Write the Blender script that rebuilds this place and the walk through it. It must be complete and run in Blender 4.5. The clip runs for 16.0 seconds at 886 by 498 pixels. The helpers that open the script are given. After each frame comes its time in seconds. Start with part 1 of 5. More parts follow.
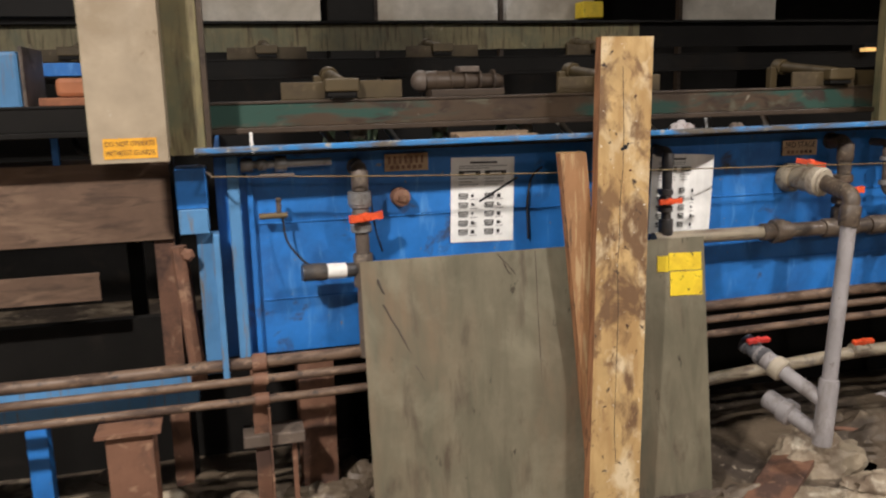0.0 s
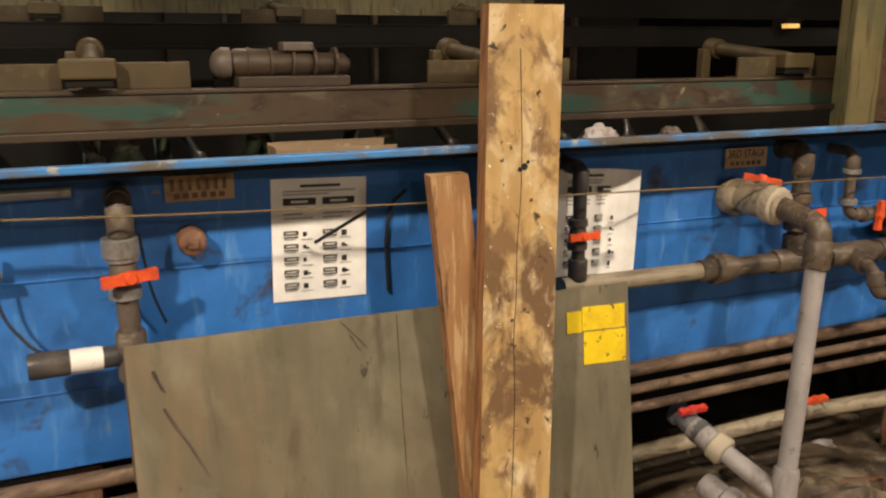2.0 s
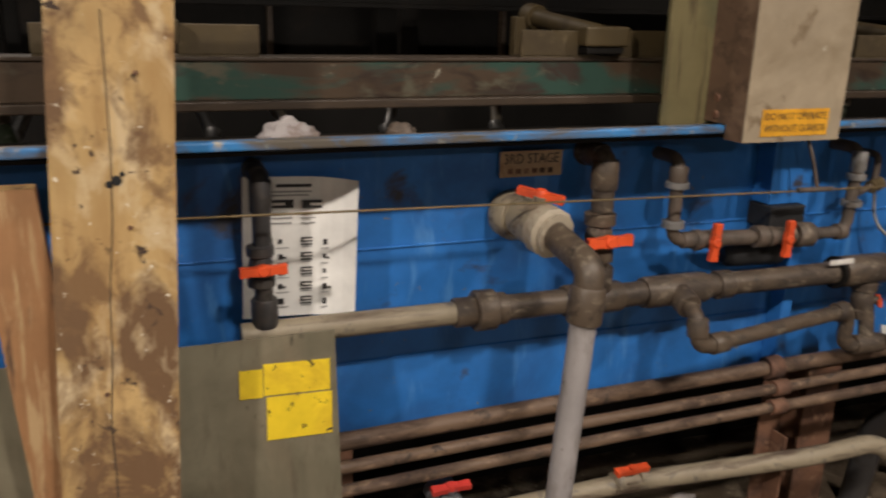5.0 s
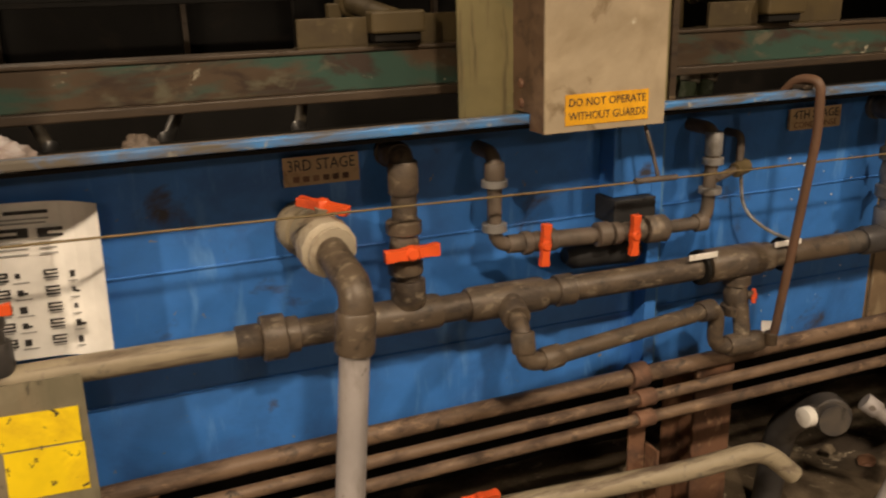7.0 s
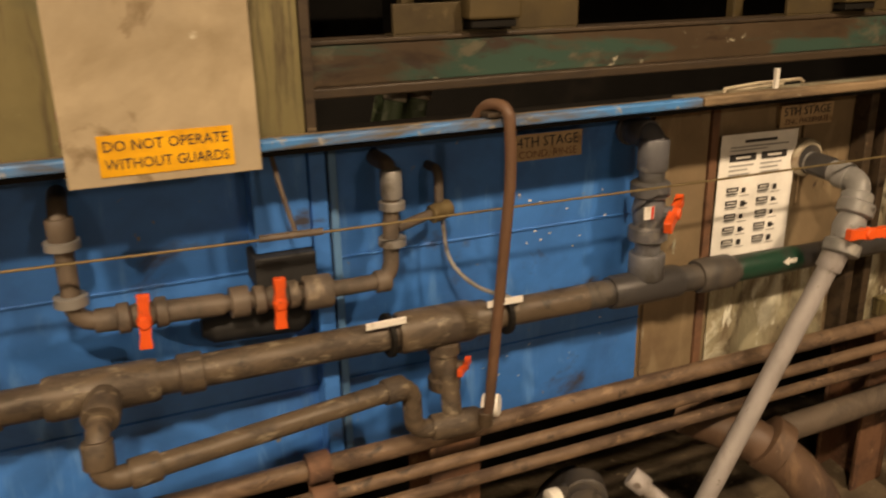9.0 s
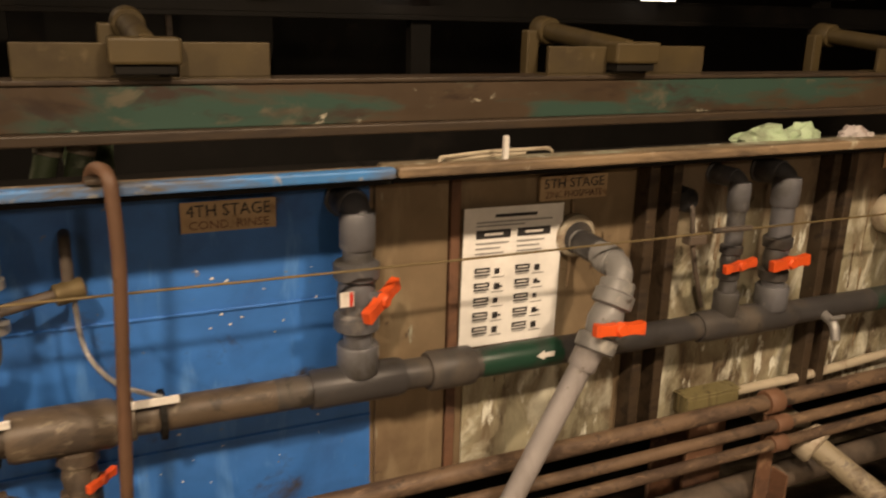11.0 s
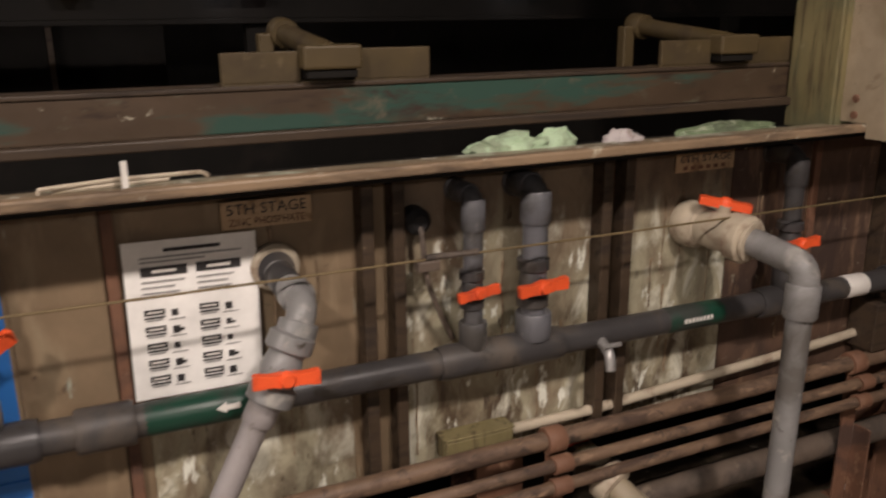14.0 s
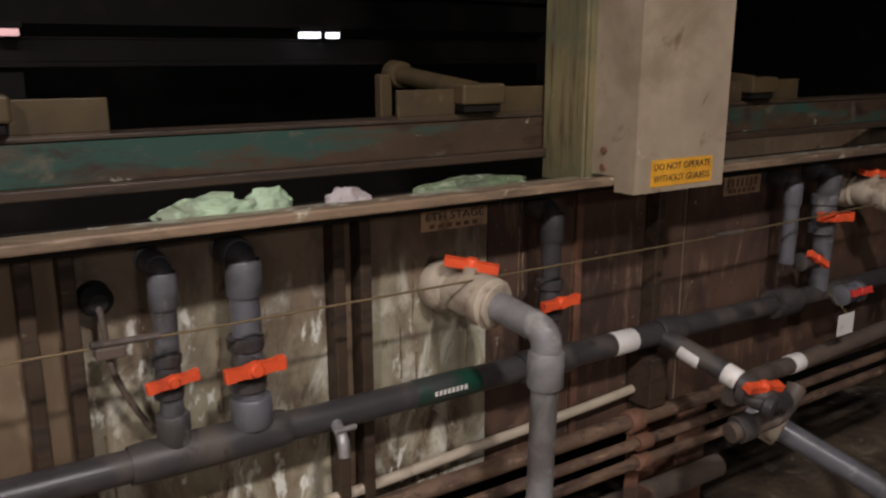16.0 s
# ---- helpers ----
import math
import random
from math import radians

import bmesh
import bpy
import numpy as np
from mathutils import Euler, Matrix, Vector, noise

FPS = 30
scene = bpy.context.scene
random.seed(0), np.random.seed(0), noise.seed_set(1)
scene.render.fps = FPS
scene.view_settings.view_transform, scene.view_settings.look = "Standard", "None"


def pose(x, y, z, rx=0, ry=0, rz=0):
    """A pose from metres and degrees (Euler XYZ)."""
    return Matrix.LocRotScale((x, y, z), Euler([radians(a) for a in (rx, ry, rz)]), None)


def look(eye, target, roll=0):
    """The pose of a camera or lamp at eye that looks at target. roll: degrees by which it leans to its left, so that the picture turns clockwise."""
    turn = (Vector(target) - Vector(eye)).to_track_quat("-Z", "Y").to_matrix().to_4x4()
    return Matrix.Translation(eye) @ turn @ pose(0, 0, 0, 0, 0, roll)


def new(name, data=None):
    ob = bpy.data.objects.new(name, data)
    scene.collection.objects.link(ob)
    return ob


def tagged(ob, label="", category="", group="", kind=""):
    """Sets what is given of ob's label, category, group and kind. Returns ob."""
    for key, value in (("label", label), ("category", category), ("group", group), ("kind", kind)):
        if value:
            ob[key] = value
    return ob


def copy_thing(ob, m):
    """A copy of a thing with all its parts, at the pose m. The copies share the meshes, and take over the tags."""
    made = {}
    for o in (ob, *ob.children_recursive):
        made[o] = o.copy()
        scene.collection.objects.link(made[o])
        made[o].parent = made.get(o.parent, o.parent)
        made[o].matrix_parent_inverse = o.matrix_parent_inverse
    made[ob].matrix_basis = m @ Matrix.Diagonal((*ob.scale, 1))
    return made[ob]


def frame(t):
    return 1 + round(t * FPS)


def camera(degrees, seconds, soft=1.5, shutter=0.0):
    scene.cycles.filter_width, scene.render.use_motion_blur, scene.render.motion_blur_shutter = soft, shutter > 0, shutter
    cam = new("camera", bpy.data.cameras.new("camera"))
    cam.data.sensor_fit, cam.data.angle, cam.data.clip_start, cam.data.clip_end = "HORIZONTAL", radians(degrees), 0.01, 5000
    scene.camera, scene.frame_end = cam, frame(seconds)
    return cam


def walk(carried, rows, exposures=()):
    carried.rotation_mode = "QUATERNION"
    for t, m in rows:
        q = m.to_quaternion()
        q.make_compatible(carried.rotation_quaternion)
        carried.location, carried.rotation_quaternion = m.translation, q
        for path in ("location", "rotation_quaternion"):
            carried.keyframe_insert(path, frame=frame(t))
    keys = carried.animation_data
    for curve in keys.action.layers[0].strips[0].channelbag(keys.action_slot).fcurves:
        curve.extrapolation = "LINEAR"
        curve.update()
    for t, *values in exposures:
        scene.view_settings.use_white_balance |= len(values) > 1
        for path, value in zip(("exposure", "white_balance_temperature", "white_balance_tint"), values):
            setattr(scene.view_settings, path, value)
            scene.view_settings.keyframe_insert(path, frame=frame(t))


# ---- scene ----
cam = camera(56.9, 16.0, soft=2.1, shutter=0.4)
PATH = [
    (0, (0.16, -0.02, 1.466), (0.657, 1.877, 1.072), -1.3),
    (0.5, (0.294, 0.148, 1.499), (0.802, 2.041, 1.099), -0.8),
    (1, (0.402, 0.303, 1.487), (0.924, 2.178, 1.028), -1.6),
    (1.5, (0.463, 0.537, 1.466), (1.116, 2.375, 1.022), -0.4),
    (2, (0.54, 0.765, 1.512), (1.28, 2.561, 1.033), -0.2),
    (2.5, (0.674, 0.843, 1.544), (1.305, 2.683, 1.08), -0.5),
    (3, (0.851, 0.89, 1.53), (1.368, 2.747, 0.995), 0.8),
    (3.5, (0.968, 0.894, 1.517), (1.445, 2.765, 0.995), 1.3),
    (4, (1.07, 0.926, 1.515), (1.637, 2.753, 0.933), 0.0),
    (4.5, (1.247, 0.996, 1.537), (1.885, 2.804, 0.969), 2.3),
    (5, (1.39, 1.018, 1.527), (2.091, 2.802, 0.956), 1.5),
    (5.2, (1.403, 1.029, 1.531), (2.181, 2.771, 0.933), 1.1),
    (7.3, (1.945, 1.057, 1.517), (2.613, 2.844, 0.918), -2.0),
    (7.5, (2.003, 1.09, 1.501), (2.753, 2.845, 0.906), -1.9),
    (8, (2.228, 1.168, 1.516), (3.032, 2.894, 0.904), 0.7),
    (8.5, (2.384, 1.19, 1.533), (3.25, 2.879, 0.902), -1.4),
    (9, (2.563, 1.189, 1.535), (3.316, 2.927, 0.892), -1.2),
    (9.5, (2.748, 1.183, 1.537), (3.569, 2.9, 0.923), 1.9),
    (9.7, (2.802, 1.171, 1.533), (3.61, 2.89, 0.906), 1.8),
    (11.8, (3.378, 1.238, 1.556), (4.205, 2.984, 1.041), 1.3),
    (12, (3.442, 1.199, 1.563), (4.221, 2.966, 1.042), 1.5),
    (12.5, (3.526, 1.159, 1.56), (4.248, 2.949, 1.037), 1.1),
    (13, (3.576, 1.131, 1.549), (4.336, 2.903, 1.02), 1.4),
    (13.5, (3.617, 1.151, 1.545), (4.407, 2.889, 0.95), 0.2),
    (14, (3.747, 1.164, 1.547), (4.547, 2.909, 0.988), -0.5),
    (14.5, (3.889, 1.156, 1.568), (4.814, 2.857, 1.068), -1.5),
    (15, (3.975, 1.156, 1.551), (4.974, 2.813, 1.042), -0.3),
    (15.5, (4.046, 1.172, 1.551), (5.066, 2.813, 1.035), -1.3),
    (16, (4.091, 1.183, 1.552), (5.162, 2.807, 1.088), -0.0),
]
EXPOSURES = [(0, 0.08, 5450, 10), (1.5, 0.06, 5650, 10), (2.1, 0.05, 6600, 10), (3.3, -0.02, 6700, 10), (4, -0.14, 6200, 10), (5, -0.34, 5750, 10), (7.3, -0.13, 7500, 12), (9, 0.04, 8500, 13), (12.5, 0.05, 6700, 16), (16, -0.25, 5400, 17)]
walk(cam, [(t, look(eye, target, roll)) for t, eye, target, roll in PATH], EXPOSURES)

# ---- world and lamps ----
world = bpy.data.worlds.new("hall_air")
scene.world = world
world.use_nodes = True
world.node_tree.nodes["Background"].inputs[0].default_value = (0.5, 0.42, 0.33, 1)
world.node_tree.nodes["Background"].inputs[1].default_value = 0.02

LAMPS = [  # x, y, z, watts: the shop's high-bay lamps over the aisle
    (-1.4, -0.1, 3.6, 300), (2.25, 0.0, 3.55, 116), (4.5, 0.1, 3.5, 107),
]


def lamp(x, y, z, watts, size=0.22, colour=(1.0, 0.84, 0.66)):
    d = bpy.data.lights.new("lamp_light", "AREA")
    d.shape, d.size, d.energy, d.color = "DISK", size, watts, colour
    ob = new("lamp_light", d)
    ob.location = (x, y, z - 0.03)
    return ob


for x, y, z, w in LAMPS:
    lamp(x, y, z, w)
# Unseen lamp added beyond the tanks to brighten the booth panels.
lamp(0.9, 5.1, 4.0, 42, 0.4)
FILL_LAMPS = [(0.2, -3.8, 2.9, 24), (4.4, -3.8, 2.9, 34)]  # unseen fill lamps added to soften the shadow under the rim
for x, y, z, w in FILL_LAMPS:
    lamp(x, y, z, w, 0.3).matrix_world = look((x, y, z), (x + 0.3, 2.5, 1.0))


# ---- materials ----
def node_mat(name):
    m = bpy.data.materials.new(name)
    m.use_nodes = True
    nt = m.node_tree
    return m, nt, nt.nodes["Principled BSDF"]


def mixc(nt, fac, a, b, blend="MIX"):
    n = nt.nodes.new("ShaderNodeMix")
    n.data_type, n.blend_type = "RGBA", blend
    for sock, v in ((n.inputs[0], fac), (n.inputs[6], a), (n.inputs[7], b)):
        if isinstance(v, bpy.types.NodeSocket):
            nt.links.new(v, sock)
        elif isinstance(v, tuple):
            sock.default_value = (*v, 1)
        else:
            sock.default_value = v
    return n.outputs[2]


def noise_fac(nt, scale, lo, hi, stretch=(1, 1, 1), detail=6, rough=0.6, offset=0.0, space="Object", warp=0.0):
    tc = nt.nodes.new("ShaderNodeTexCoord")
    mp = nt.nodes.new("ShaderNodeMapping")
    mp.inputs["Scale"].default_value = stretch
    mp.inputs["Location"].default_value = (offset, offset * 0.7, offset * 1.3)
    nt.links.new(tc.outputs[space], mp.inputs[0])
    n = nt.nodes.new("ShaderNodeTexNoise")
    n.inputs["Scale"].default_value, n.inputs["Detail"].default_value, n.inputs["Roughness"].default_value = scale, detail, rough
    n.inputs["Distortion"].default_value = warp
    nt.links.new(mp.outputs[0], n.inputs["Vector"])
    r = nt.nodes.new("ShaderNodeMapRange")
    r.inputs[1].default_value, r.inputs[2].default_value = lo, hi
    nt.links.new(n.outputs[0], r.inputs[0])
    return r.outputs[0]


def surface(name, base, layers=(), rough=0.6, rough2=None, metal=0.0, bump=0.3, bump_scale=60, bump_dist=0.002, spec=0.4):
    """layers: (colour, scale, lo, hi, stretch) laid over the base one after another."""
    m, nt, b = node_mat(name)
    col = mixc(nt, noise_fac(nt, 9, 0.3, 0.7), tuple(c * 0.82 for c in base), tuple(min(1, c * 1.14) for c in base))
    first = None
    for i, (c, sc, lo, hi, st) in enumerate(layers):
        f = noise_fac(nt, sc, lo, hi, st, offset=3.1 * (i + 1), warp=0.4)
        first = first or f
        col = mixc(nt, f, col, c)
    nt.links.new(col, b.inputs["Base Color"])
    b.inputs["Metallic"].default_value = metal
    b.inputs["Specular IOR Level"].default_value = spec
    rr = nt.nodes.new("ShaderNodeMapRange")
    rr.inputs[3].default_value, rr.inputs[4].default_value = rough, rough2 if rough2 is not None else min(1, rough + 0.2)
    nt.links.new(first if first else noise_fac(nt, 25, 0.3, 0.7), rr.inputs[0])
    nt.links.new(rr.outputs[0], b.inputs["Roughness"])
    bp = nt.nodes.new("ShaderNodeBump")
    bp.inputs["Strength"].default_value, bp.inputs["Distance"].default_value = bump, bump_dist
    nt.links.new(noise_fac(nt, bump_scale, 0, 1), bp.inputs["Height"])
    nt.links.new(bp.outputs[0], b.inputs["Normal"])
    return m


ONE = (1, 1, 1)


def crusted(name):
    """Brown steel with pale dried salts, masked by height: darker towards the top."""
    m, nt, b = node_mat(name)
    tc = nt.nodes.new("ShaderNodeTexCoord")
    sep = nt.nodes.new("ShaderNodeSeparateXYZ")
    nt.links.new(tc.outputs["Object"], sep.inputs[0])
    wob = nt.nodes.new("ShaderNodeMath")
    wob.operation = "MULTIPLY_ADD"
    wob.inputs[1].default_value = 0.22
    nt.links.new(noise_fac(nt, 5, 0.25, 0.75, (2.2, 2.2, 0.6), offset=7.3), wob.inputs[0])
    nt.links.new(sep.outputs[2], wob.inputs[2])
    # Height mask: the pale layers fade out towards the top.
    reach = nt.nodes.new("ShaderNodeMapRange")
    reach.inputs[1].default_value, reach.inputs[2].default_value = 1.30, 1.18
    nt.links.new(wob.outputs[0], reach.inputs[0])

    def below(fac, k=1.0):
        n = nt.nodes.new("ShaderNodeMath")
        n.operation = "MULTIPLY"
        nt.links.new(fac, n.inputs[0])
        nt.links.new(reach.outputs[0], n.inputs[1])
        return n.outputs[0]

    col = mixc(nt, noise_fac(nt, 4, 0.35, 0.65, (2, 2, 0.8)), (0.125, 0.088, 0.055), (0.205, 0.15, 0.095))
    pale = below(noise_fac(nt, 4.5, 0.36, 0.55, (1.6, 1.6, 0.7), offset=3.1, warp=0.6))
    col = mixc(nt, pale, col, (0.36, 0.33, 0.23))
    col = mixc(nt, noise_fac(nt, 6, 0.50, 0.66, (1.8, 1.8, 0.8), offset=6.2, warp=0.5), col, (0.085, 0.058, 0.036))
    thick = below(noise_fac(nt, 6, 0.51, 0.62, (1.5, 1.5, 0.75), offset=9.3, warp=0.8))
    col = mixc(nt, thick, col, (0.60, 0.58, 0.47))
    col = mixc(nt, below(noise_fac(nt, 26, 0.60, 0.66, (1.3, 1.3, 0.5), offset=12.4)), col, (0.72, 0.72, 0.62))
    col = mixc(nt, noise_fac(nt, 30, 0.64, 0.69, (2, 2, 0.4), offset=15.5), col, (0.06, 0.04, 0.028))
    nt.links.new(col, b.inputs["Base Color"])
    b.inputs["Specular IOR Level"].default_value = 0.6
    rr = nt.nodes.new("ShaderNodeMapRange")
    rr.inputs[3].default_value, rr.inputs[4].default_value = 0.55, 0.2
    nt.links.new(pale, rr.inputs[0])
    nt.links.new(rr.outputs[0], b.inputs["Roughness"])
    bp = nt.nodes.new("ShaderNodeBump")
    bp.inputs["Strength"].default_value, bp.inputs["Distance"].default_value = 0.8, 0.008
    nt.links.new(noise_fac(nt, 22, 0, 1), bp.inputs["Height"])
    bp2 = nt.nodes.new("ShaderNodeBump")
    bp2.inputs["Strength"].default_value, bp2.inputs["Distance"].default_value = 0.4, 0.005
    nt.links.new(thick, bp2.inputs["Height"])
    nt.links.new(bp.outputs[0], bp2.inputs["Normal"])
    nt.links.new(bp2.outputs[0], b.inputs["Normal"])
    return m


DRIP = (9, 9, 0.8)
ALONG = (0.8, 6, 6)
BLUE = surface("blue_paint", (0.035, 0.165, 0.50), [((0.024, 0.10, 0.31), 4, 0.50, 0.70, ONE), ((0.10, 0.27, 0.60), 6, 0.58, 0.76, (4, 4, 0.8)), ((0.05, 0.05, 0.065), 7, 0.62, 0.72, ONE), ((0.20, 0.18, 0.15), 40, 0.68, 0.71, ONE)], 0.38, 0.6, bump=0.25, bump_scale=14, bump_dist=0.003)
BLUE_EDGE = surface("worn_blue_paint", (0.05, 0.21, 0.50), [((0.11, 0.095, 0.075), 7, 0.46, 0.62, (0.8, 3, 3)), ((0.34, 0.32, 0.27), 24, 0.60, 0.68, ONE)], 0.45, 0.7)
BLUE_PALE = surface("pale_blue_paint", (0.09, 0.22, 0.42), [((0.16, 0.14, 0.11), 8, 0.55, 0.7, DRIP)], 0.5)
RUSTWALL = surface("rusty_tank_steel", (0.215, 0.155, 0.095), [((0.11, 0.068, 0.042), 3, 0.52, 0.70, ONE), ((0.30, 0.235, 0.15), 4, 0.52, 0.70, (3, 3, 0.8)), ((0.065, 0.042, 0.03), 13, 0.64, 0.70, ONE), ((0.36, 0.37, 0.29), 12, 0.66, 0.72, (4, 4, 0.7))], 0.42, 0.72, bump=0.4, bump_scale=25, bump_dist=0.003)
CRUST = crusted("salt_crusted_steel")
# Red rust, darkened so that shade at the far tank end is in it.
SHADERUST = surface("shaded_red_rust", (0.105, 0.062, 0.04), [((0.05, 0.03, 0.022), 3, 0.42, 0.62, (1.5, 1.5, 0.8)), ((0.17, 0.105, 0.065), 9, 0.56, 0.70, (3, 3, 0.8)), ((0.25, 0.22, 0.16), 40, 0.66, 0.70, ONE)], 0.5, 0.8, bump=0.5, bump_scale=30, bump_dist=0.003)
RUST = surface("rusted_iron", (0.17, 0.085, 0.05), [((0.075, 0.042, 0.03), 7, 0.48, 0.62, ONE), ((0.30, 0.18, 0.11), 20, 0.58, 0.7, ONE)], 0.65, 0.85, bump=0.6, bump_scale=80)
RUSTPIPE = surface("rust_brown_pipe", (0.150, 0.097, 0.062), [((0.065, 0.04, 0.027), 5, 0.45, 0.62, (1.5, 4, 4)), ((0.28, 0.185, 0.115), 12, 0.57, 0.72, (1.5, 4, 4)), ((0.04, 0.028, 0.022), 26, 0.58, 0.68, ONE)], 0.5, 0.8, bump=0.6, bump_scale=60)
DARKPIPE = surface("grimy_dark_pipe", (0.115, 0.088, 0.068), [((0.05, 0.04, 0.033), 6, 0.5, 0.65, ONE), ((0.24, 0.19, 0.14), 15, 0.6, 0.72, ONE)], 0.5, 0.75, bump=0.4)
BEIGEPIPE = surface("dirty_beige_pipe", (0.27, 0.225, 0.155), [((0.10, 0.07, 0.05), 6, 0.5, 0.66, ALONG), ((0.13, 0.11, 0.09), 20, 0.58, 0.68, ONE)], 0.5, 0.75)
MAINPIPE = surface("brown_coated_pipe", (0.098, 0.072, 0.050), [((0.05, 0.037, 0.028), 7, 0.46, 0.62, (1.5, 3, 3)), ((0.22, 0.18, 0.13), 16, 0.57, 0.70, (1.5, 3, 3)), ((0.04, 0.03, 0.024), 30, 0.60, 0.68, ONE)], 0.42, 0.75, bump=0.4, bump_scale=60)
GREYPVC = surface("grey_plastic_pipe", (0.115, 0.115, 0.125), [((0.05, 0.045, 0.04), 7, 0.48, 0.64, ONE), ((0.25, 0.23, 0.21), 16, 0.60, 0.72, ONE)], 0.32, 0.6, bump=0.15)
DARKPVC = surface("dark_grey_plastic", (0.045, 0.042, 0.042), [((0.085, 0.07, 0.056), 8, 0.5, 0.66, ONE), ((0.03, 0.026, 0.022), 20, 0.56, 0.66, ONE)], 0.36, 0.65, bump=0.2)
PALEPVC = surface("pale_grey_plastic_pipe", (0.31, 0.285, 0.28), [((0.19, 0.165, 0.15), 6, 0.50, 0.68, (3, 3, 1)), ((0.12, 0.095, 0.08), 30, 0.64, 0.70, ONE)], 0.45, 0.7, bump=0.15)
MIDPVC = surface("weathered_grey_pipe", (0.205, 0.20, 0.195), [((0.10, 0.09, 0.08), 7, 0.48, 0.66, ONE), ((0.36, 0.34, 0.30), 15, 0.58, 0.7, ONE), ((0.06, 0.05, 0.04), 30, 0.62, 0.7, ONE)], 0.35, 0.65, bump=0.2)
IVORY = surface("ivory_plastic_fitting", (0.42, 0.36, 0.27), [((0.18, 0.12, 0.08), 12, 0.52, 0.68, ONE)], 0.5, 0.75)
GALV = surface("galvanised_fitting", (0.33, 0.32, 0.31), [((0.14, 0.12, 0.10), 14, 0.5, 0.66, ONE)], 0.38, 0.65, metal=0.5)
ORANGE = surface("orange_plastic", (0.74, 0.095, 0.022), [((0.48, 0.06, 0.018), 14, 0.52, 0.7, ONE), ((0.16, 0.05, 0.025), 40, 0.64, 0.7, ONE)], 0.45, 0.65, bump=0.15)
REDPLAS = surface("red_plastic", (0.55, 0.045, 0.03), [((0.3, 0.03, 0.02), 14, 0.6, 0.75, ONE)], 0.45)
WOOD = surface("weathered_timber", (0.47, 0.315, 0.13), [((0.37, 0.23, 0.09), 4, 0.42, 0.62, (5, 5, 0.9)), ((0.62, 0.49, 0.30), 5, 0.50, 0.62, (1.5, 1.5, 0.9)), ((0.15, 0.085, 0.04), 5, 0.525, 0.60, (1.3, 1.3, 0.8)), ((0.20, 0.115, 0.05), 13, 0.54, 0.66, (1.2, 1.2, 0.9)), ((0.05, 0.03, 0.02), 24, 0.63, 0.68, ONE), ((0.70, 0.62, 0.48), 55, 0.66, 0.7, ONE)], 0.7, 0.9, bump=0.5, bump_scale=45)
WOODSIDE = surface("reddish_timber_edge", (0.33, 0.16, 0.07), [((0.18, 0.08, 0.035), 8, 0.45, 0.62, (9, 9, 0.7)), ((0.09, 0.05, 0.03), 14, 0.6, 0.7, ONE)], 0.75, 0.9, bump=0.5, bump_scale=45)
STICK = surface("stained_timber", (0.30, 0.155, 0.065), [((0.44, 0.30, 0.15), 7, 0.5, 0.62, (9, 9, 0.7)), ((0.10, 0.055, 0.03), 9, 0.56, 0.68, (3, 3, 0.8))], 0.7, 0.9, bump=0.5, bump_scale=45)
PANEL = surface("olive_grey_sheet_metal", (0.215, 0.19, 0.13), [((0.20, 0.145, 0.09), 1.6, 0.46, 0.68, (1.4, 1.4, 0.7)), ((0.155, 0.14, 0.095), 3, 0.42, 0.65, (5, 5, 0.8)), ((0.29, 0.265, 0.185), 2.2, 0.48, 0.66, ONE), ((0.11, 0.085, 0.06), 5, 0.56, 0.74, (3, 3, 0.7)), ((0.05, 0.04, 0.03), 14, 0.66, 0.72, (1.8, 1.8, 0.9))], 0.36, 0.58, metal=0.25, bump=0.15)
COVER = surface("beige_painted_cover", (0.34, 0.275, 0.19), [((0.245, 0.19, 0.12), 5, 0.48, 0.66, ONE), ((0.14, 0.095, 0.05), 8, 0.60, 0.68, ONE), ((0.45, 0.40, 0.31), 17, 0.68, 0.72, ONE)], 0.42, 0.62, bump=0.1)
# Column, bracket and rail colours are lowered to hold the shade up there.
COLUMN = surface("stained_yellow_green_steel", (0.18, 0.150, 0.07), [((0.075, 0.055, 0.028), 6, 0.5, 0.66, DRIP), ((0.11, 0.11, 0.06), 4, 0.5, 0.64, ONE), ((0.32, 0.28, 0.17), 10, 0.66, 0.72, ONE)], 0.5, 0.7)
TAN = surface("tan_painted_bracket", (0.070, 0.049, 0.020), [((0.05, 0.034, 0.016), 7, 0.5, 0.68, ONE), ((0.12, 0.09, 0.045), 14, 0.6, 0.7, ONE)], 0.55, 0.75)
GREENRAIL = surface("worn_green_rail", (0.066, 0.044, 0.027), [((0.026, 0.062, 0.045), 2.4, 0.50, 0.58, (0.9, 3, 4)), ((0.035, 0.022, 0.015), 7, 0.54, 0.66, (1, 3, 3)), ((0.10, 0.09, 0.06), 9, 0.58, 0.68, (1.2, 2, 2)), ((0.36, 0.33, 0.25), 22, 0.655, 0.70, (0.8, 1.5, 1))], 0.42, 0.75, bump=0.6, bump_scale=30)
BROWNSTEEL = surface("brown_steel", (0.054, 0.036, 0.022), [((0.03, 0.02, 0.013), 6, 0.5, 0.65, ALONG), ((0.16, 0.12, 0.075), 15, 0.66, 0.74, ALONG)], 0.5, 0.75)
LIPRUST = surface("crusted_rim", (0.24, 0.17, 0.105), [((0.10, 0.07, 0.045), 7, 0.5, 0.64, (0.7, 4, 4)), ((0.45, 0.40, 0.30), 26, 0.62, 0.7, ONE)], 0.45, 0.75, bump=0.6, bump_scale=40, bump_dist=0.003)
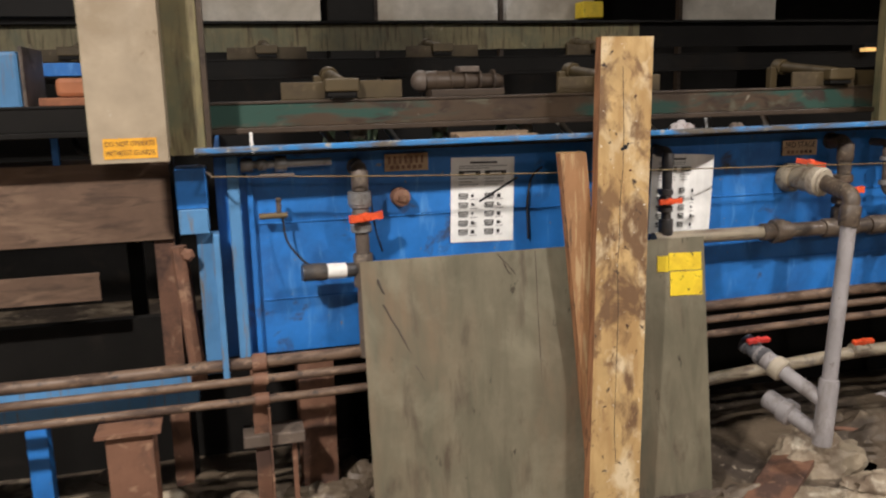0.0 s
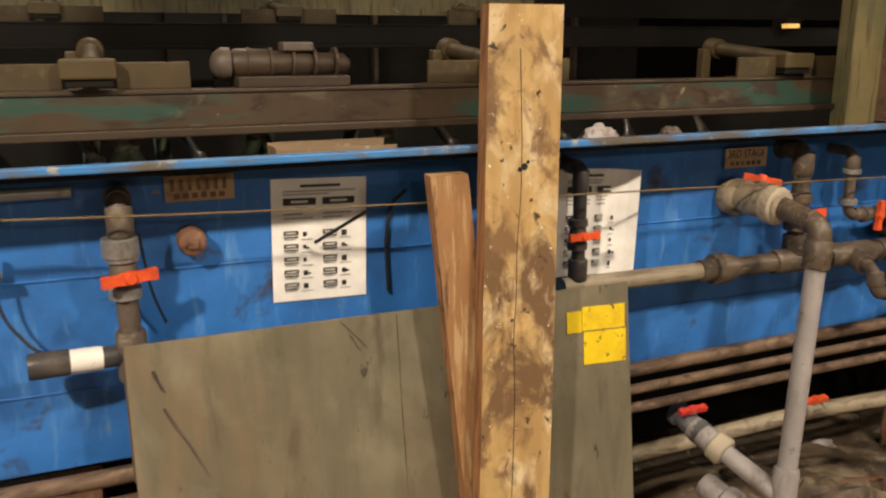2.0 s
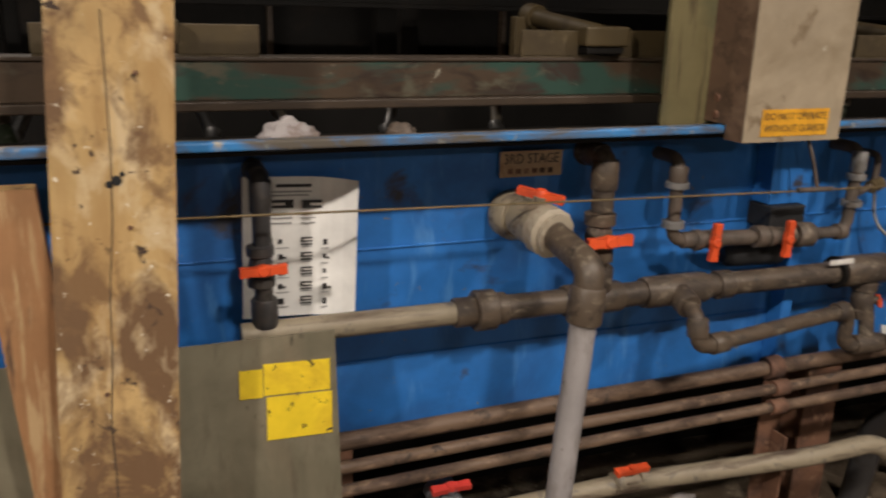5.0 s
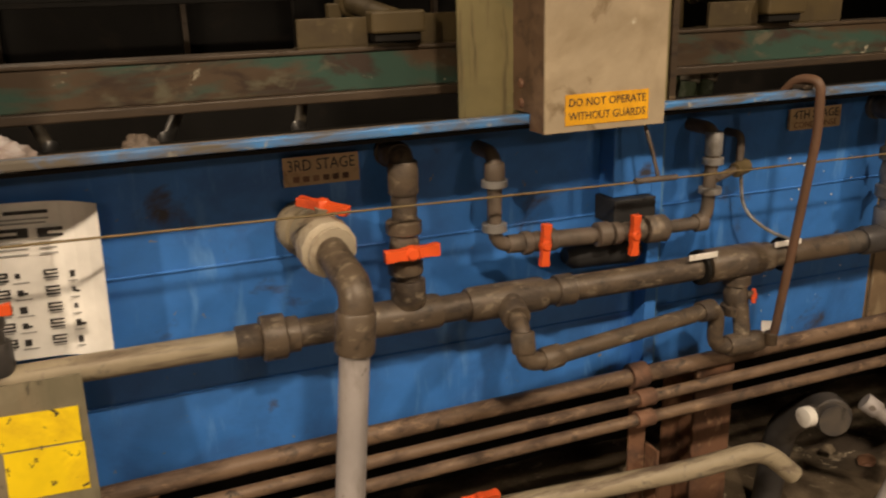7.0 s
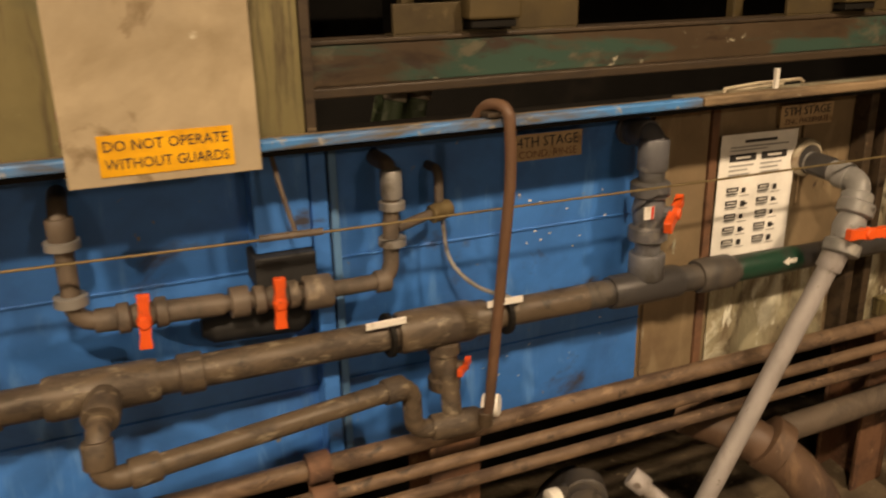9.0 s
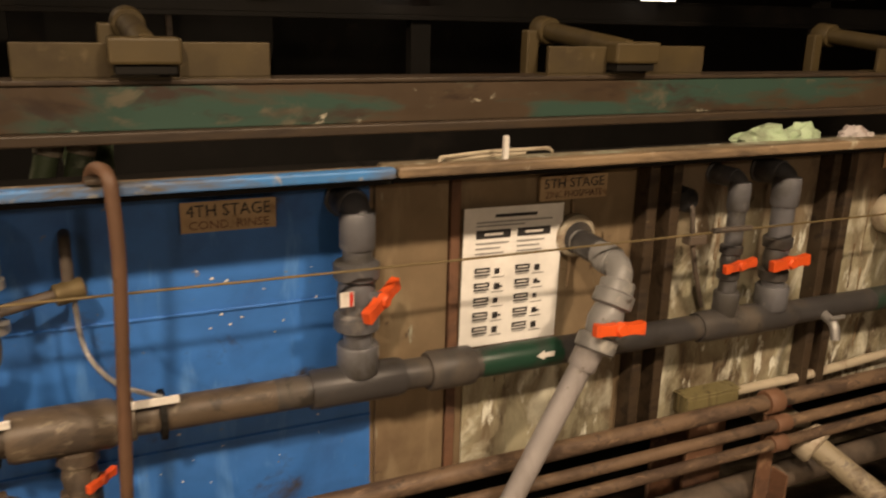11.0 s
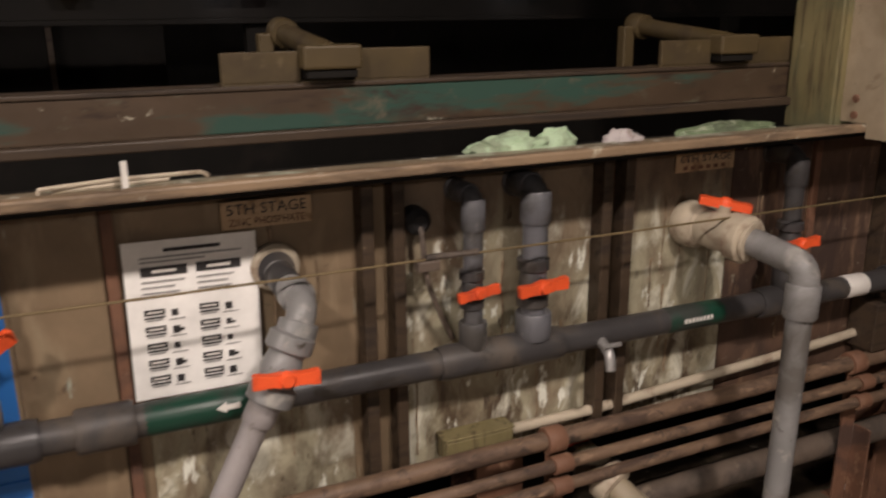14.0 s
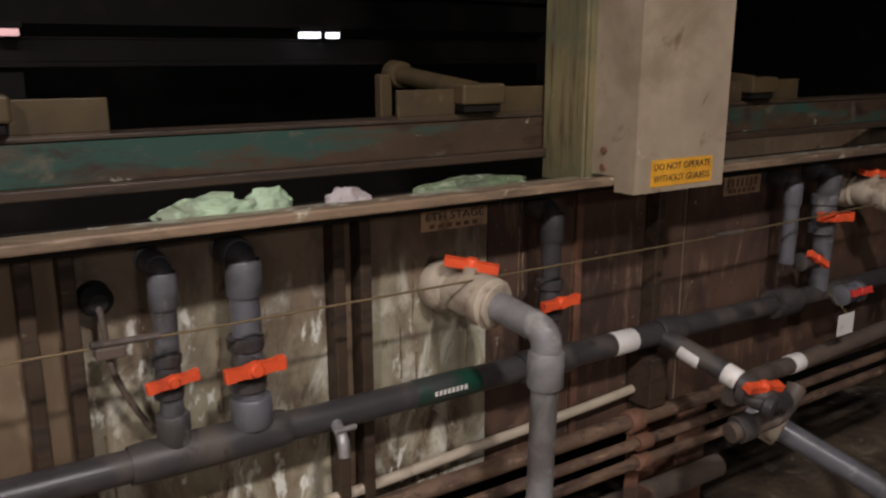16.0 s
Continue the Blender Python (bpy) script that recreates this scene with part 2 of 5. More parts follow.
LEDGE = surface("salt_crusted_ledge", (0.22, 0.175, 0.115), [((0.10, 0.075, 0.05), 6, 0.48, 0.62, (0.8, 2, 2)), ((0.36, 0.38, 0.29), 9, 0.52, 0.64, (0.8, 1.5, 1.5)), ((0.66, 0.64, 0.56), 30, 0.60, 0.67, ONE)], 0.35, 0.7, bump=1.0, bump_scale=28, bump_dist=0.008)
# Near-black: shade inside the tanks and beyond the rails is in this colour.
DARK = surface("shade_dark_steel", (0.010, 0.0088, 0.0075), [((0.02, 0.016, 0.013), 5, 0.55, 0.7, ONE)], 0.65, 0.85, spec=0.15)
BLACK = surface("black_rubber", (0.016, 0.016, 0.017), (), 0.55)
DIRT = surface("wet_dirty_concrete", (0.13, 0.098, 0.066), [((0.05, 0.036, 0.025), 2.2, 0.45, 0.6, ONE), ((0.27, 0.215, 0.15), 5, 0.55, 0.66, ONE), ((0.36, 0.30, 0.22), 22, 0.62, 0.7, ONE)], 0.38, 0.9, bump=0.9, bump_scale=30, bump_dist=0.01)
PALEMUD = surface("pale_dried_sludge", (0.34, 0.275, 0.19), [((0.14, 0.10, 0.065), 4, 0.46, 0.62, ONE), ((0.48, 0.42, 0.32), 12, 0.55, 0.68, ONE)], 0.5, 0.85, bump=1.0, bump_scale=18, bump_dist=0.012)
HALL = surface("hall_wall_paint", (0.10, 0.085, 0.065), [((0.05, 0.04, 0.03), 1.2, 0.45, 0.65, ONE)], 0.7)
PAPER = surface("white_laminated_sheet", (0.86, 0.84, 0.80), (), 0.35, 0.45, bump=0.05)
INK = surface("black_print", (0.03, 0.028, 0.028), (), 0.5)
GREYINK = surface("grey_print", (0.33, 0.32, 0.31), (), 0.5)
YELLOW = surface("yellow_tape", (0.80, 0.58, 0.015), [((0.58, 0.38, 0.01), 9, 0.52, 0.7, ONE), ((0.06, 0.045, 0.02), 60, 0.64, 0.67, ONE)], 0.45)
AMBER = surface("amber_sticker", (0.72, 0.36, 0.02), [((0.5, 0.23, 0.01), 12, 0.5, 0.7, ONE)], 0.45)
TAGTAN = surface("aged_tan_label", (0.43, 0.30, 0.175), [((0.24, 0.15, 0.08), 20, 0.52, 0.65, ONE), ((0.46, 0.33, 0.19), 9, 0.56, 0.7, ONE)], 0.55)
WHITE = surface("white_wrap", (0.72, 0.69, 0.64), [((0.4, 0.36, 0.3), 25, 0.6, 0.72, ONE)], 0.4)
GREENBAND = surface("green_marker_wrap", (0.010, 0.042, 0.026), [((0.03, 0.035, 0.03), 9, 0.48, 0.62, ONE)], 0.35)
WIRE = surface("tan_steel_cable", (0.17, 0.125, 0.062), (), 0.5, metal=0.4)
HOSE = surface("brown_rubber_hose", (0.125, 0.068, 0.042), [((0.07, 0.04, 0.027), 8, 0.5, 0.65, ONE)], 0.5)
SKIN = surface("mint_paint_skin", (0.42, 0.55, 0.36), [((0.25, 0.30, 0.2), 18, 0.5, 0.62, ONE)], 0.45, bump=0.8, bump_scale=40, bump_dist=0.008)
GREENSKIN = surface("dull_green_skin", (0.15, 0.20, 0.11), [((0.07, 0.085, 0.05), 12, 0.48, 0.62, ONE), ((0.34, 0.38, 0.27), 26, 0.56, 0.68, ONE)], 0.45, bump=0.8, bump_scale=40, bump_dist=0.006)
PALEGREY = surface("pale_grey_lump", (0.42, 0.38, 0.37), [((0.25, 0.2, 0.18), 18, 0.5, 0.62, ONE)], 0.6, bump=0.8, bump_scale=40, bump_dist=0.006)
WHITEPANEL = surface("white_booth_panel", (0.55, 0.50, 0.42), [((0.36, 0.31, 0.24), 1.4, 0.45, 0.65, ONE), ((0.75, 0.72, 0.66), 2.5, 0.62, 0.7, ONE)], 0.4, 0.6)
BROWNPLATE = surface("brown_rusted_plate", (0.15, 0.092, 0.058), [((0.23, 0.15, 0.095), 3, 0.5, 0.66, (1, 4, 5)), ((0.08, 0.05, 0.033), 6, 0.5, 0.65, (1, 4, 5))], 0.6)
ORANGEBROWN = surface("orange_brown_paint", (0.36, 0.135, 0.055), [((0.22, 0.09, 0.045), 8, 0.5, 0.66, ONE)], 0.6)


def glow(name, colour, strength):
    m, nt, b = node_mat(name)
    b.inputs["Base Color"].default_value = (*colour, 1)
    b.inputs["Emission Color"].default_value = (*colour, 1)
    b.inputs["Emission Strength"].default_value = strength
    return m


GLOWWHITE = glow("lit_diffuser", (1.0, 0.93, 0.85), 2.5)
GLOWPINK = glow("lit_pink_diffuser", (0.9, 0.5, 0.42), 0.7)
GLOWAMBER = glow("lit_amber_diffuser", (1.0, 0.55, 0.15), 0.7)


# ---- mesh helpers ----
def part(name, bm, material, parent=None, label="", smooth=False):
    me = bpy.data.meshes.new(name)
    bmesh.ops.recalc_face_normals(bm, faces=bm.faces)
    bm.to_mesh(me)
    bm.free()
    if smooth:
        for p in me.polygons:
            p.use_smooth = True
        me.set_sharp_from_angle(angle=radians(42))
    me.materials.append(material)
    ob = new(name, me)
    if parent is not None:
        ob.parent = parent
    if label:
        ob["label"] = label
    return ob


def thing(name, label, category, at=(0, 0, 0), group="", kind=""):
    ob = new(name)
    ob.empty_display_size = 0.02
    return tagged(ob, label, category, group, kind)


def box(bm, x0, x1, y0, y1, z0, z1, bevel=0.0, m=None):
    r = bmesh.ops.create_cube(bm, size=1)
    vs = r["verts"]
    for v in vs:
        v.co = Vector((x0 + (v.co.x + 0.5) * (x1 - x0), y0 + (v.co.y + 0.5) * (y1 - y0), z0 + (v.co.z + 0.5) * (z1 - z0)))
    if m is not None:
        bmesh.ops.transform(bm, matrix=m, verts=vs)
    if bevel:
        es = list({e for v in vs for e in v.link_edges})
        bmesh.ops.bevel(bm, geom=es, offset=bevel, segments=2, affect="EDGES", profile=0.5)
    return bm


def cube(x0, x1, y0, y1, z0, z1, bevel=0.0, m=None):
    return box(bmesh.new(), x0, x1, y0, y1, z0, z1, bevel, m)


def frame_of(d):
    d = Vector(d).normalized()
    u = d.orthogonal().normalized()
    return d, u, d.cross(u)


def rings(bm, path, radii, seg=16, caps=True):
    """A skin over circles of those radii along the points of path."""
    path = [Vector(p) for p in path]
    u = None
    loops = []
    for i, p in enumerate(path):
        a, b = path[max(0, i - 1)], path[min(len(path) - 1, i + 1)]
        d = b - a
        if d.length < 1e-7:
            d = path[-1] - path[0]
        d.normalize()
        u = d.orthogonal().normalized() if u is None else (u - d * u.dot(d)).normalized()
        w = d.cross(u)
        loops.append([bm.verts.new(p + (u * math.cos(k * math.tau / seg) + w * math.sin(k * math.tau / seg)) * radii[i]) for k in range(seg)])
    for a, b in zip(loops, loops[1:]):
        for k in range(seg):
            bm.faces.new((a[k], a[(k + 1) % seg], b[(k + 1) % seg], b[k]))
    if caps:
        bm.faces.new(loops[0][::-1])
        bm.faces.new(loops[-1])
    return bm


def bent(points, turn):
    """A line through points with its corners rounded at that radius."""
    pts = [Vector(p) for p in points]
    out = [pts[0]]
    for a, b, c in zip(pts, pts[1:], pts[2:]):
        k = min(turn, (b - a).length * 0.49, (c - b).length * 0.49)
        p, q = b + (a - b).normalized() * k, b + (c - b).normalized() * k
        for i in range(7):
            s = i / 6
            out.append(p * (1 - s) ** 2 + b * 2 * s * (1 - s) + q * s * s)
    return out + [pts[-1]]


def tube(points, r, turn=0.03, seg=16):
    line = bent(points, turn)
    return rings(bmesh.new(), line, [r] * len(line), seg)


def lathe(a, b, profile, seg=20, bm=None):
    """Turned shape from a to b; profile: (0..1 along, radius)."""
    a, b = Vector(a), Vector(b)
    bm = bm or bmesh.new()
    d, u, w = frame_of(b - a)
    loops = []
    for s, r in profile:
        p = a.lerp(b, s)
        loops.append([bm.verts.new(p + (u * math.cos(k * math.tau / seg) + w * math.sin(k * math.tau / seg)) * r) for k in range(seg)])
    for x, y in zip(loops, loops[1:]):
        for k in range(seg):
            bm.faces.new((x[k], x[(k + 1) % seg], y[(k + 1) % seg], y[k]))
    bm.faces.new(loops[0][::-1])
    bm.faces.new(loops[-1])
    return bm


def collar(a, b, r, lip=0.12):
    return lathe(a, b, [(0, r * 0.93), (0.06, r), (0.94, r), (1, r * 0.93)])


def nut(a, b, r):
    """A ribbed union nut."""
    bm = bmesh.new()
    return lathe(a, b, [(0, r * 0.86), (0.12, r), (0.88, r), (1, r * 0.86)], seg=12, bm=bm)


def words(body, size, material, parent, m, name="lettering", width=None):
    cu = bpy.data.curves.new(name, "FONT")
    cu.body, cu.size, cu.align_x, cu.align_y, cu.extrude = body, size, "CENTER", "CENTER", 0.0004
    cu.resolution_u = 2
    tmp = bpy.data.objects.new(name, cu)
    scene.collection.objects.link(tmp)
    me = bpy.data.meshes.new_from_object(tmp.evaluated_get(bpy.context.evaluated_depsgraph_get()))
    bpy.data.objects.remove(tmp)
    if width:
        xs = [v.co.x for v in me.vertices]
        k = width / (max(xs) - min(xs))
        for v in me.vertices:
            v.co.x *= k
    me.transform(m)
    me.materials.clear()
    me.materials.append(material)
    ob = new(name, me)
    ob.parent = parent
    return ob


def facing(x, y, z, lean=0.0, roll=0.0):
    """Pose of a flat thing that looks towards the aisle."""
    return pose(x, y, z, 90 + lean, 0, 0) @ pose(0, 0, 0, 0, 0, roll)


def ball_valve(name, label, at, axis, stem, along, r, length, body, handle=ORANGE, nuts=None, group="ball valves"):
    """A plastic ball valve: body along axis, stem out of it, flat handle on the stem that runs along a direction."""
    at, axis, stem, along = Vector(at), Vector(axis).normalized(), Vector(stem).normalized(), Vector(along).normalized()
    t = thing(name, label, "valve", group=group)
    L = r * 2.1
    part("body", lathe(at - axis * L * 0.55, at + axis * L * 0.55, [(0, r * 0.8), (0.15, r * 0.98), (0.5, r * 1.12), (0.85, r * 0.98), (1, r * 0.8)]), body, t, smooth=True)
    for s in (-1, 1):
        a = at + axis * s * L * 0.45
        part("union_nut", nut(a, a + axis * s * L * 0.5, r * 1.28), nuts or body, t, smooth=True)
    top = at + stem * r * 1.55
    part("stem", lathe(at, top, [(0, r * 0.42), (0.8, r * 0.42), (1, r * 0.5)], 12), body, t, smooth=True)
    side = stem.cross(along).normalized()
    along = side.cross(stem).normalized()
    m = Matrix((along, side, stem)).transposed().to_4x4()
    m.translation = top
    w = length * 0.105
    bm = bmesh.new()
    n = 10
    low, high = [], []
    outline = []
    for i in range(n + 1):
        s = i / n * 2 - 1
        outline.append((s * length / 2, w * (0.82 + 0.28 * math.cos(s * math.pi) ** 2)))
    pts = outline + [(x, -y) for x, y in outline[::-1]]
    for x, y in pts:
        low.append(bm.verts.new(m @ Vector((x, y, -w * 0.6))))
        high.append(bm.verts.new(m @ Vector((x, y, w * 0.9))))
    k = len(pts)
    for i in range(k):
        bm.faces.new((low[i], low[(i + 1) % k], high[(i + 1) % k], high[i]))
    bm.faces.new(low[::-1])
    bm.faces.new(high)
    bmesh.ops.bevel(bm, geom=[e for e in bm.edges], offset=w * 0.14, segments=1, affect="EDGES")
    part("handle_hub", lathe(top - stem * w * 0.5, top + stem * w * 1.35, [(0, w * 1.25), (0.8, w * 1.2), (1, w * 0.9)], 12), handle, t, smooth=True)
    part("handle", bm, handle, t, "orange plastic handle" if handle is ORANGE else "red plastic handle")
    return t


def setting(name, bm, material, label, smooth=False):
    return tagged(part(name, bm, material, None, label, smooth), label, "", "", "structure")


# ---- hall ----
def ground():
    bm = bmesh.new()
    nx, ny = 150, 90
    x0, x1, y0, y1 = -6.0, 12.0, -4.0, 9.0
    grid = []
    for j in range(ny + 1):
        sy = j / ny
        y = y0 + (y1 - y0) * sy
        row = []
        for i in range(nx + 1):
            x = x0 + (x1 - x0) * i / nx
            heap = max(0.0, 1 - abs(y - 2.75) / 0.75)
            h = noise.noise((x * 3.1, y * 3.1, 0)) * 0.5 + noise.noise((x * 8, y * 8, 5)) * 0.3
            row.append(bm.verts.new((x, y, heap * (0.06 + 0.09 * h) + (0.004 * h if y < 2.1 else 0.012 * h) - 0.004)))
        grid.append(row)
    for j in range(ny):
        for i in range(nx):
            bm.faces.new((grid[j][i], grid[j][i + 1], grid[j + 1][i + 1], grid[j + 1][i]))
    setting("floor", bm, DIRT, "wet dirty concrete floor with sludge heaped under the tanks", True)


ground()
# Hall shell: gloom overhead and far off is put into its colours.
setting("ceiling", cube(-6, 12, -4, 9, 4.6, 4.75), DARK, "hall ceiling coloured near-black for its shadow")
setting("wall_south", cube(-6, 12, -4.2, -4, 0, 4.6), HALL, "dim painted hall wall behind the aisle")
setting("wall_north", cube(-6, 12, 9, 9.2, 0, 4.6), DARK, "far hall wall coloured near-black for its gloom")
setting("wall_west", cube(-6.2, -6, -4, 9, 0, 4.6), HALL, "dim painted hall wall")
setting("wall_east", cube(12, 12.2, -4, 9, 0, 4.6), DARK, "far hall wall coloured near-black for its gloom")


def high_bay(x, y, z, label="unseen dark metal high-bay lamp hanging in the hall"):
    t = thing("high_bay_lamp", label, "lamp", group="hall lamps")
    part("reflector", lathe((x, y, z), (x, y, z + 0.28), [(0, 0.27), (0.1, 0.25), (0.7, 0.12), (1, 0.08)]), GALV, t, smooth=True)
    part("suspension_rod", tube([(x, y, z + 0.27), (x, y, 4.6)], 0.01, seg=8), DARK, t)


for lx, ly, lz, lw in LAMPS:
    high_bay(lx, ly, lz + 0.005)
# Fixture for the lamp added over the booth side.
high_bay(0.9, 5.1, 4.0)
# Housings for the added fill lamps, out of view behind the aisle.
for fx, fy, fz, fw in FILL_LAMPS:
    t = thing("fill_lamp", "unseen fill lamp added on the wall behind the aisle", "lamp", group="floodlights")
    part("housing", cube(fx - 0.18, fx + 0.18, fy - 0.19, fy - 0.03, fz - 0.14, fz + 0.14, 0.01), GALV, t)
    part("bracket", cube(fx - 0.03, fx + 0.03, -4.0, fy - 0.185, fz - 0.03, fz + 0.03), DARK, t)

# ---- tanks ----
W = 2.55  # front face of the tanks
ZB, ZT = 0.635, 1.29
X0, XS, X1 = 0.135, 3.62, 7.0


def tank_shell():
    blue = thing("tank_blue", "blue painted steel wash tank with an outward rim", "tank", kind="")
    part("front_wall", cube(X0, XS, W, W + 0.012, ZB, ZT - 0.0125), BLUE, blue)
    part("end_wall", cube(X0 - 0.012, X0, W, W + 1.35, ZB, ZT - 0.0125), BLUE, blue)
    # Inner faces are near-black: the shade inside the tank is put into colour.
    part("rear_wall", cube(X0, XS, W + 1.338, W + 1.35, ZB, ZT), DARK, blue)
    part("inner_shade_sheet", cube(X0, XS, W + 0.0125, W + 0.016, ZB, ZT - 0.0125), DARK, blue)
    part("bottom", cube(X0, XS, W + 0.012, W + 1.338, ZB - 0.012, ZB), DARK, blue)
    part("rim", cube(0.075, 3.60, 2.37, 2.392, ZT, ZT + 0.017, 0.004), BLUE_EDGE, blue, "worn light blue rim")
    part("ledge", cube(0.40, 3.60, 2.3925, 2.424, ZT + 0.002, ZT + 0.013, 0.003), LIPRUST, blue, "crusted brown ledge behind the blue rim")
    part("gutter", cube(0.075, 3.60, 2.3925, W + 0.02, ZT - 0.012, ZT - 0.006), DARK, blue, "near-black gutter behind the rim")
    for x, w, mat in ((2.905, 0.03, BLUE), (0.175, 0.035, BLUE_PALE)):
        b = cube(x - w / 2, x + w / 2, W - 0.05, W - 0.001, ZB, ZT - 0.013, 0.003)
        part("stiffener", b, mat, blue)
    # Solid near-black strip in place of the shade in the seam.
    part("seam_shade_strip", cube(2.921, 2.932, W - 0.012, W - 0.001, ZB, ZT - 0.013), DARK, blue)
    part("stiffener", cube(2.9325, 2.948, W - 0.018, W - 0.001, ZB, ZT - 0.013, 0.003), BLUE_PALE, blue)
    part("stiffener", cube(0.215, 0.232, W - 0.022, W - 0.001, ZB, ZT - 0.013, 0.003), BLUE, blue)
    for z in (0.80, 1.045):
        part("weld_seam", tube([(0.24, W - 0.001, z + 0.01), (XS, W - 0.001, z)], 0.003, seg=6), BLUE, blue)
    rusty = thing("tank_rusty", "rusted steel phosphate tank crusted with dried salt streaks", "tank")
    part("front_wall", cube(XS, X1, W, W + 0.012, ZB, ZT - 0.0125), RUSTWALL, rusty)
    part("end_wall", cube(X1, X1 + 0.012, W, W + 1.35, ZB, ZT), RUSTWALL, rusty)
    # Near-black inside again, for the shade in this tank.
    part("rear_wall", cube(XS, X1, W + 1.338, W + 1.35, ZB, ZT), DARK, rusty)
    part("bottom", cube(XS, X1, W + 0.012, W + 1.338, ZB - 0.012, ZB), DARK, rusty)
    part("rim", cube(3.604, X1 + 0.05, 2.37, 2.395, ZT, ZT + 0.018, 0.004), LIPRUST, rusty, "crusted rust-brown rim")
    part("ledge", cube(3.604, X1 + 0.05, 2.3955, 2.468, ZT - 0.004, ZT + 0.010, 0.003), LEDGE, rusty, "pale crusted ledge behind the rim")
    part("gutter", cube(3.604, X1 + 0.05, 2.3955, W + 0.02, ZT - 0.012, ZT - 0.006), DARK, rusty, "near-black gutter behind the rim")
    # overlapping wall sheets and upright angles of the rusted tank
    part("wall_sheet", cube(3.628, 3.772, W - 0.009, W - 0.001, ZB + 0.004, ZT - 0.013, 0.002), RUSTWALL, rusty)
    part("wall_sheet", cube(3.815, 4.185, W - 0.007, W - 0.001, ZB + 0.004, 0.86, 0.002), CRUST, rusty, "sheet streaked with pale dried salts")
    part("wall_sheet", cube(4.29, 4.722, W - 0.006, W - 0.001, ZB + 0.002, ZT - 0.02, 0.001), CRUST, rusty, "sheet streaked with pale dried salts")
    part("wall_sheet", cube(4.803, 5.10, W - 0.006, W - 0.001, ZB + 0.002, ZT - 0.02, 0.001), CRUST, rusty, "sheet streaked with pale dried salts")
    # These darker sheets carry the dimness of the tank's far end in their colour.
    part("wall_sheet", cube(5.62, 5.72, W - 0.009, W - 0.001, ZB + 0.004, ZT - 0.013, 0.002), SHADERUST, rusty)
    part("wall_sheet", cube(5.735, 6.95, W - 0.005, W - 0.001, ZB + 0.004, ZT - 0.013, 0.001), SHADERUST, rusty)
    part("wall_sheet", cube(5.104, 5.345, W - 0.005, W - 0.001, ZB + 0.002, ZT - 0.02, 0.001), SHADERUST, rusty, "red-rusted sheet with its shade put into the colour")
    part("wall_sheet", cube(5.375, 5.578, W - 0.005, W - 0.001, ZB + 0.002, ZT - 0.02, 0.001), SHADERUST, rusty, "red-rusted sheet with its shade put into the colour")
    for x in (4.215, 4.275, 4.735, 4.79, 5.595):
        part("upright_angle", cube(x - 0.012, x + 0.012, W - 0.045, W - 0.001, ZB, ZT - 0.013, 0.003), BROWNSTEEL, rusty)
    for x in (3.785, 5.36):
        part("upright_angle", cube(x - 0.010, x + 0.010, W - 0.014, W - 0.001, ZB, ZT - 0.013, 0.002), RUST, rusty)
    return blue, rusty


tank_shell()


def tank_leg(x):
    t = thing("steel_stanchion", "rusted steel beam leg carrying the tank", "stanchion", group="tank stanchions")
    part("web", cube(x - 0.006, x + 0.006, 2.62, 2.74, 0.03, ZB - 0.013), RUST, t)
    for y in (2.612, 2.74):
        part("flange", cube(x - 0.06, x + 0.06, y, y + 0.012, 0.03, ZB - 0.013, 0.002), RUST, t)
    part("foot_plate", cube(x - 0.09, x + 0.09, 2.58, 2.78, 0.005, 0.03), RUST, t)


for x in (0.4, 1.75, 3.2, 4.55, 5.9):
    tank_leg(x)
# Sheet added behind the legs; its near-black colour is the shade down there.
setting("under_tank_shade", cube(-5.9, 11.9, 3.2, 3.25, -0.05, ZB - 0.02), DARK, "near-black sheet standing in for the shade under the tanks")

# ---- carrier rails over the tanks ----
def rail(name, y, z0, material, x0, x1, label):
    t = thing(name, label, "rail")
    h = 0.098
    part("web", cube(x0, x1, y, y + 0.012, z0 + 0.028, z0 + h, 0.002), material, t)
    part("top_flange", cube(x0, x1, y - 0.004, y + 0.07, z0 + h, z0 + h + 0.008, 0.002), material if material is DARK else BROWNSTEEL, t)
    part("bottom_flange", cube(x0, x1, y - 0.02, y + 0.07, z0 + 0.010, z0 + 0.028, 0.003), material if material is DARK else BROWNSTEEL, t)
    return t


rail("carrier_rail", 2.575, 1.322, GREENRAIL, 0.12, 7.2, "worn green and rust-brown steel carrier rail above the tank")
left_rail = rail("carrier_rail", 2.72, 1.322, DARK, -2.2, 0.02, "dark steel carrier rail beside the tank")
# Far rail is near-black: the gloom over there is put into its colour.
far_rail = rail("carrier_rail", 4.12, 1.50, DARK, -2.2, 7.2, "far-side steel carrier rail, its shade put into the colour")
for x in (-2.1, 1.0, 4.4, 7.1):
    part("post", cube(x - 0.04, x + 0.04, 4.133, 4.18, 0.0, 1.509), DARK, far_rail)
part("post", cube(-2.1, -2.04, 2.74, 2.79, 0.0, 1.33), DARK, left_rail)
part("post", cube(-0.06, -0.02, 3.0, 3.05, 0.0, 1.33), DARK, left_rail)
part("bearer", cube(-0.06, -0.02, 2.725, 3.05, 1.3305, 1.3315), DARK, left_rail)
far_beam = thing("far_beam", "pale green stained beam, its right half coloured near-black for shade", "beam")
# One beam in two colours: its shaded right half is painted near-black.
part("web", cube(-2.0, 2.6, 4.55, 4.57, 1.66, 1.80), COLUMN, far_beam)
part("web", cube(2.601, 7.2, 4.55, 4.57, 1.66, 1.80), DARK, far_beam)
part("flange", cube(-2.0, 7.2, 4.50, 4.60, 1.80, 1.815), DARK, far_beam)
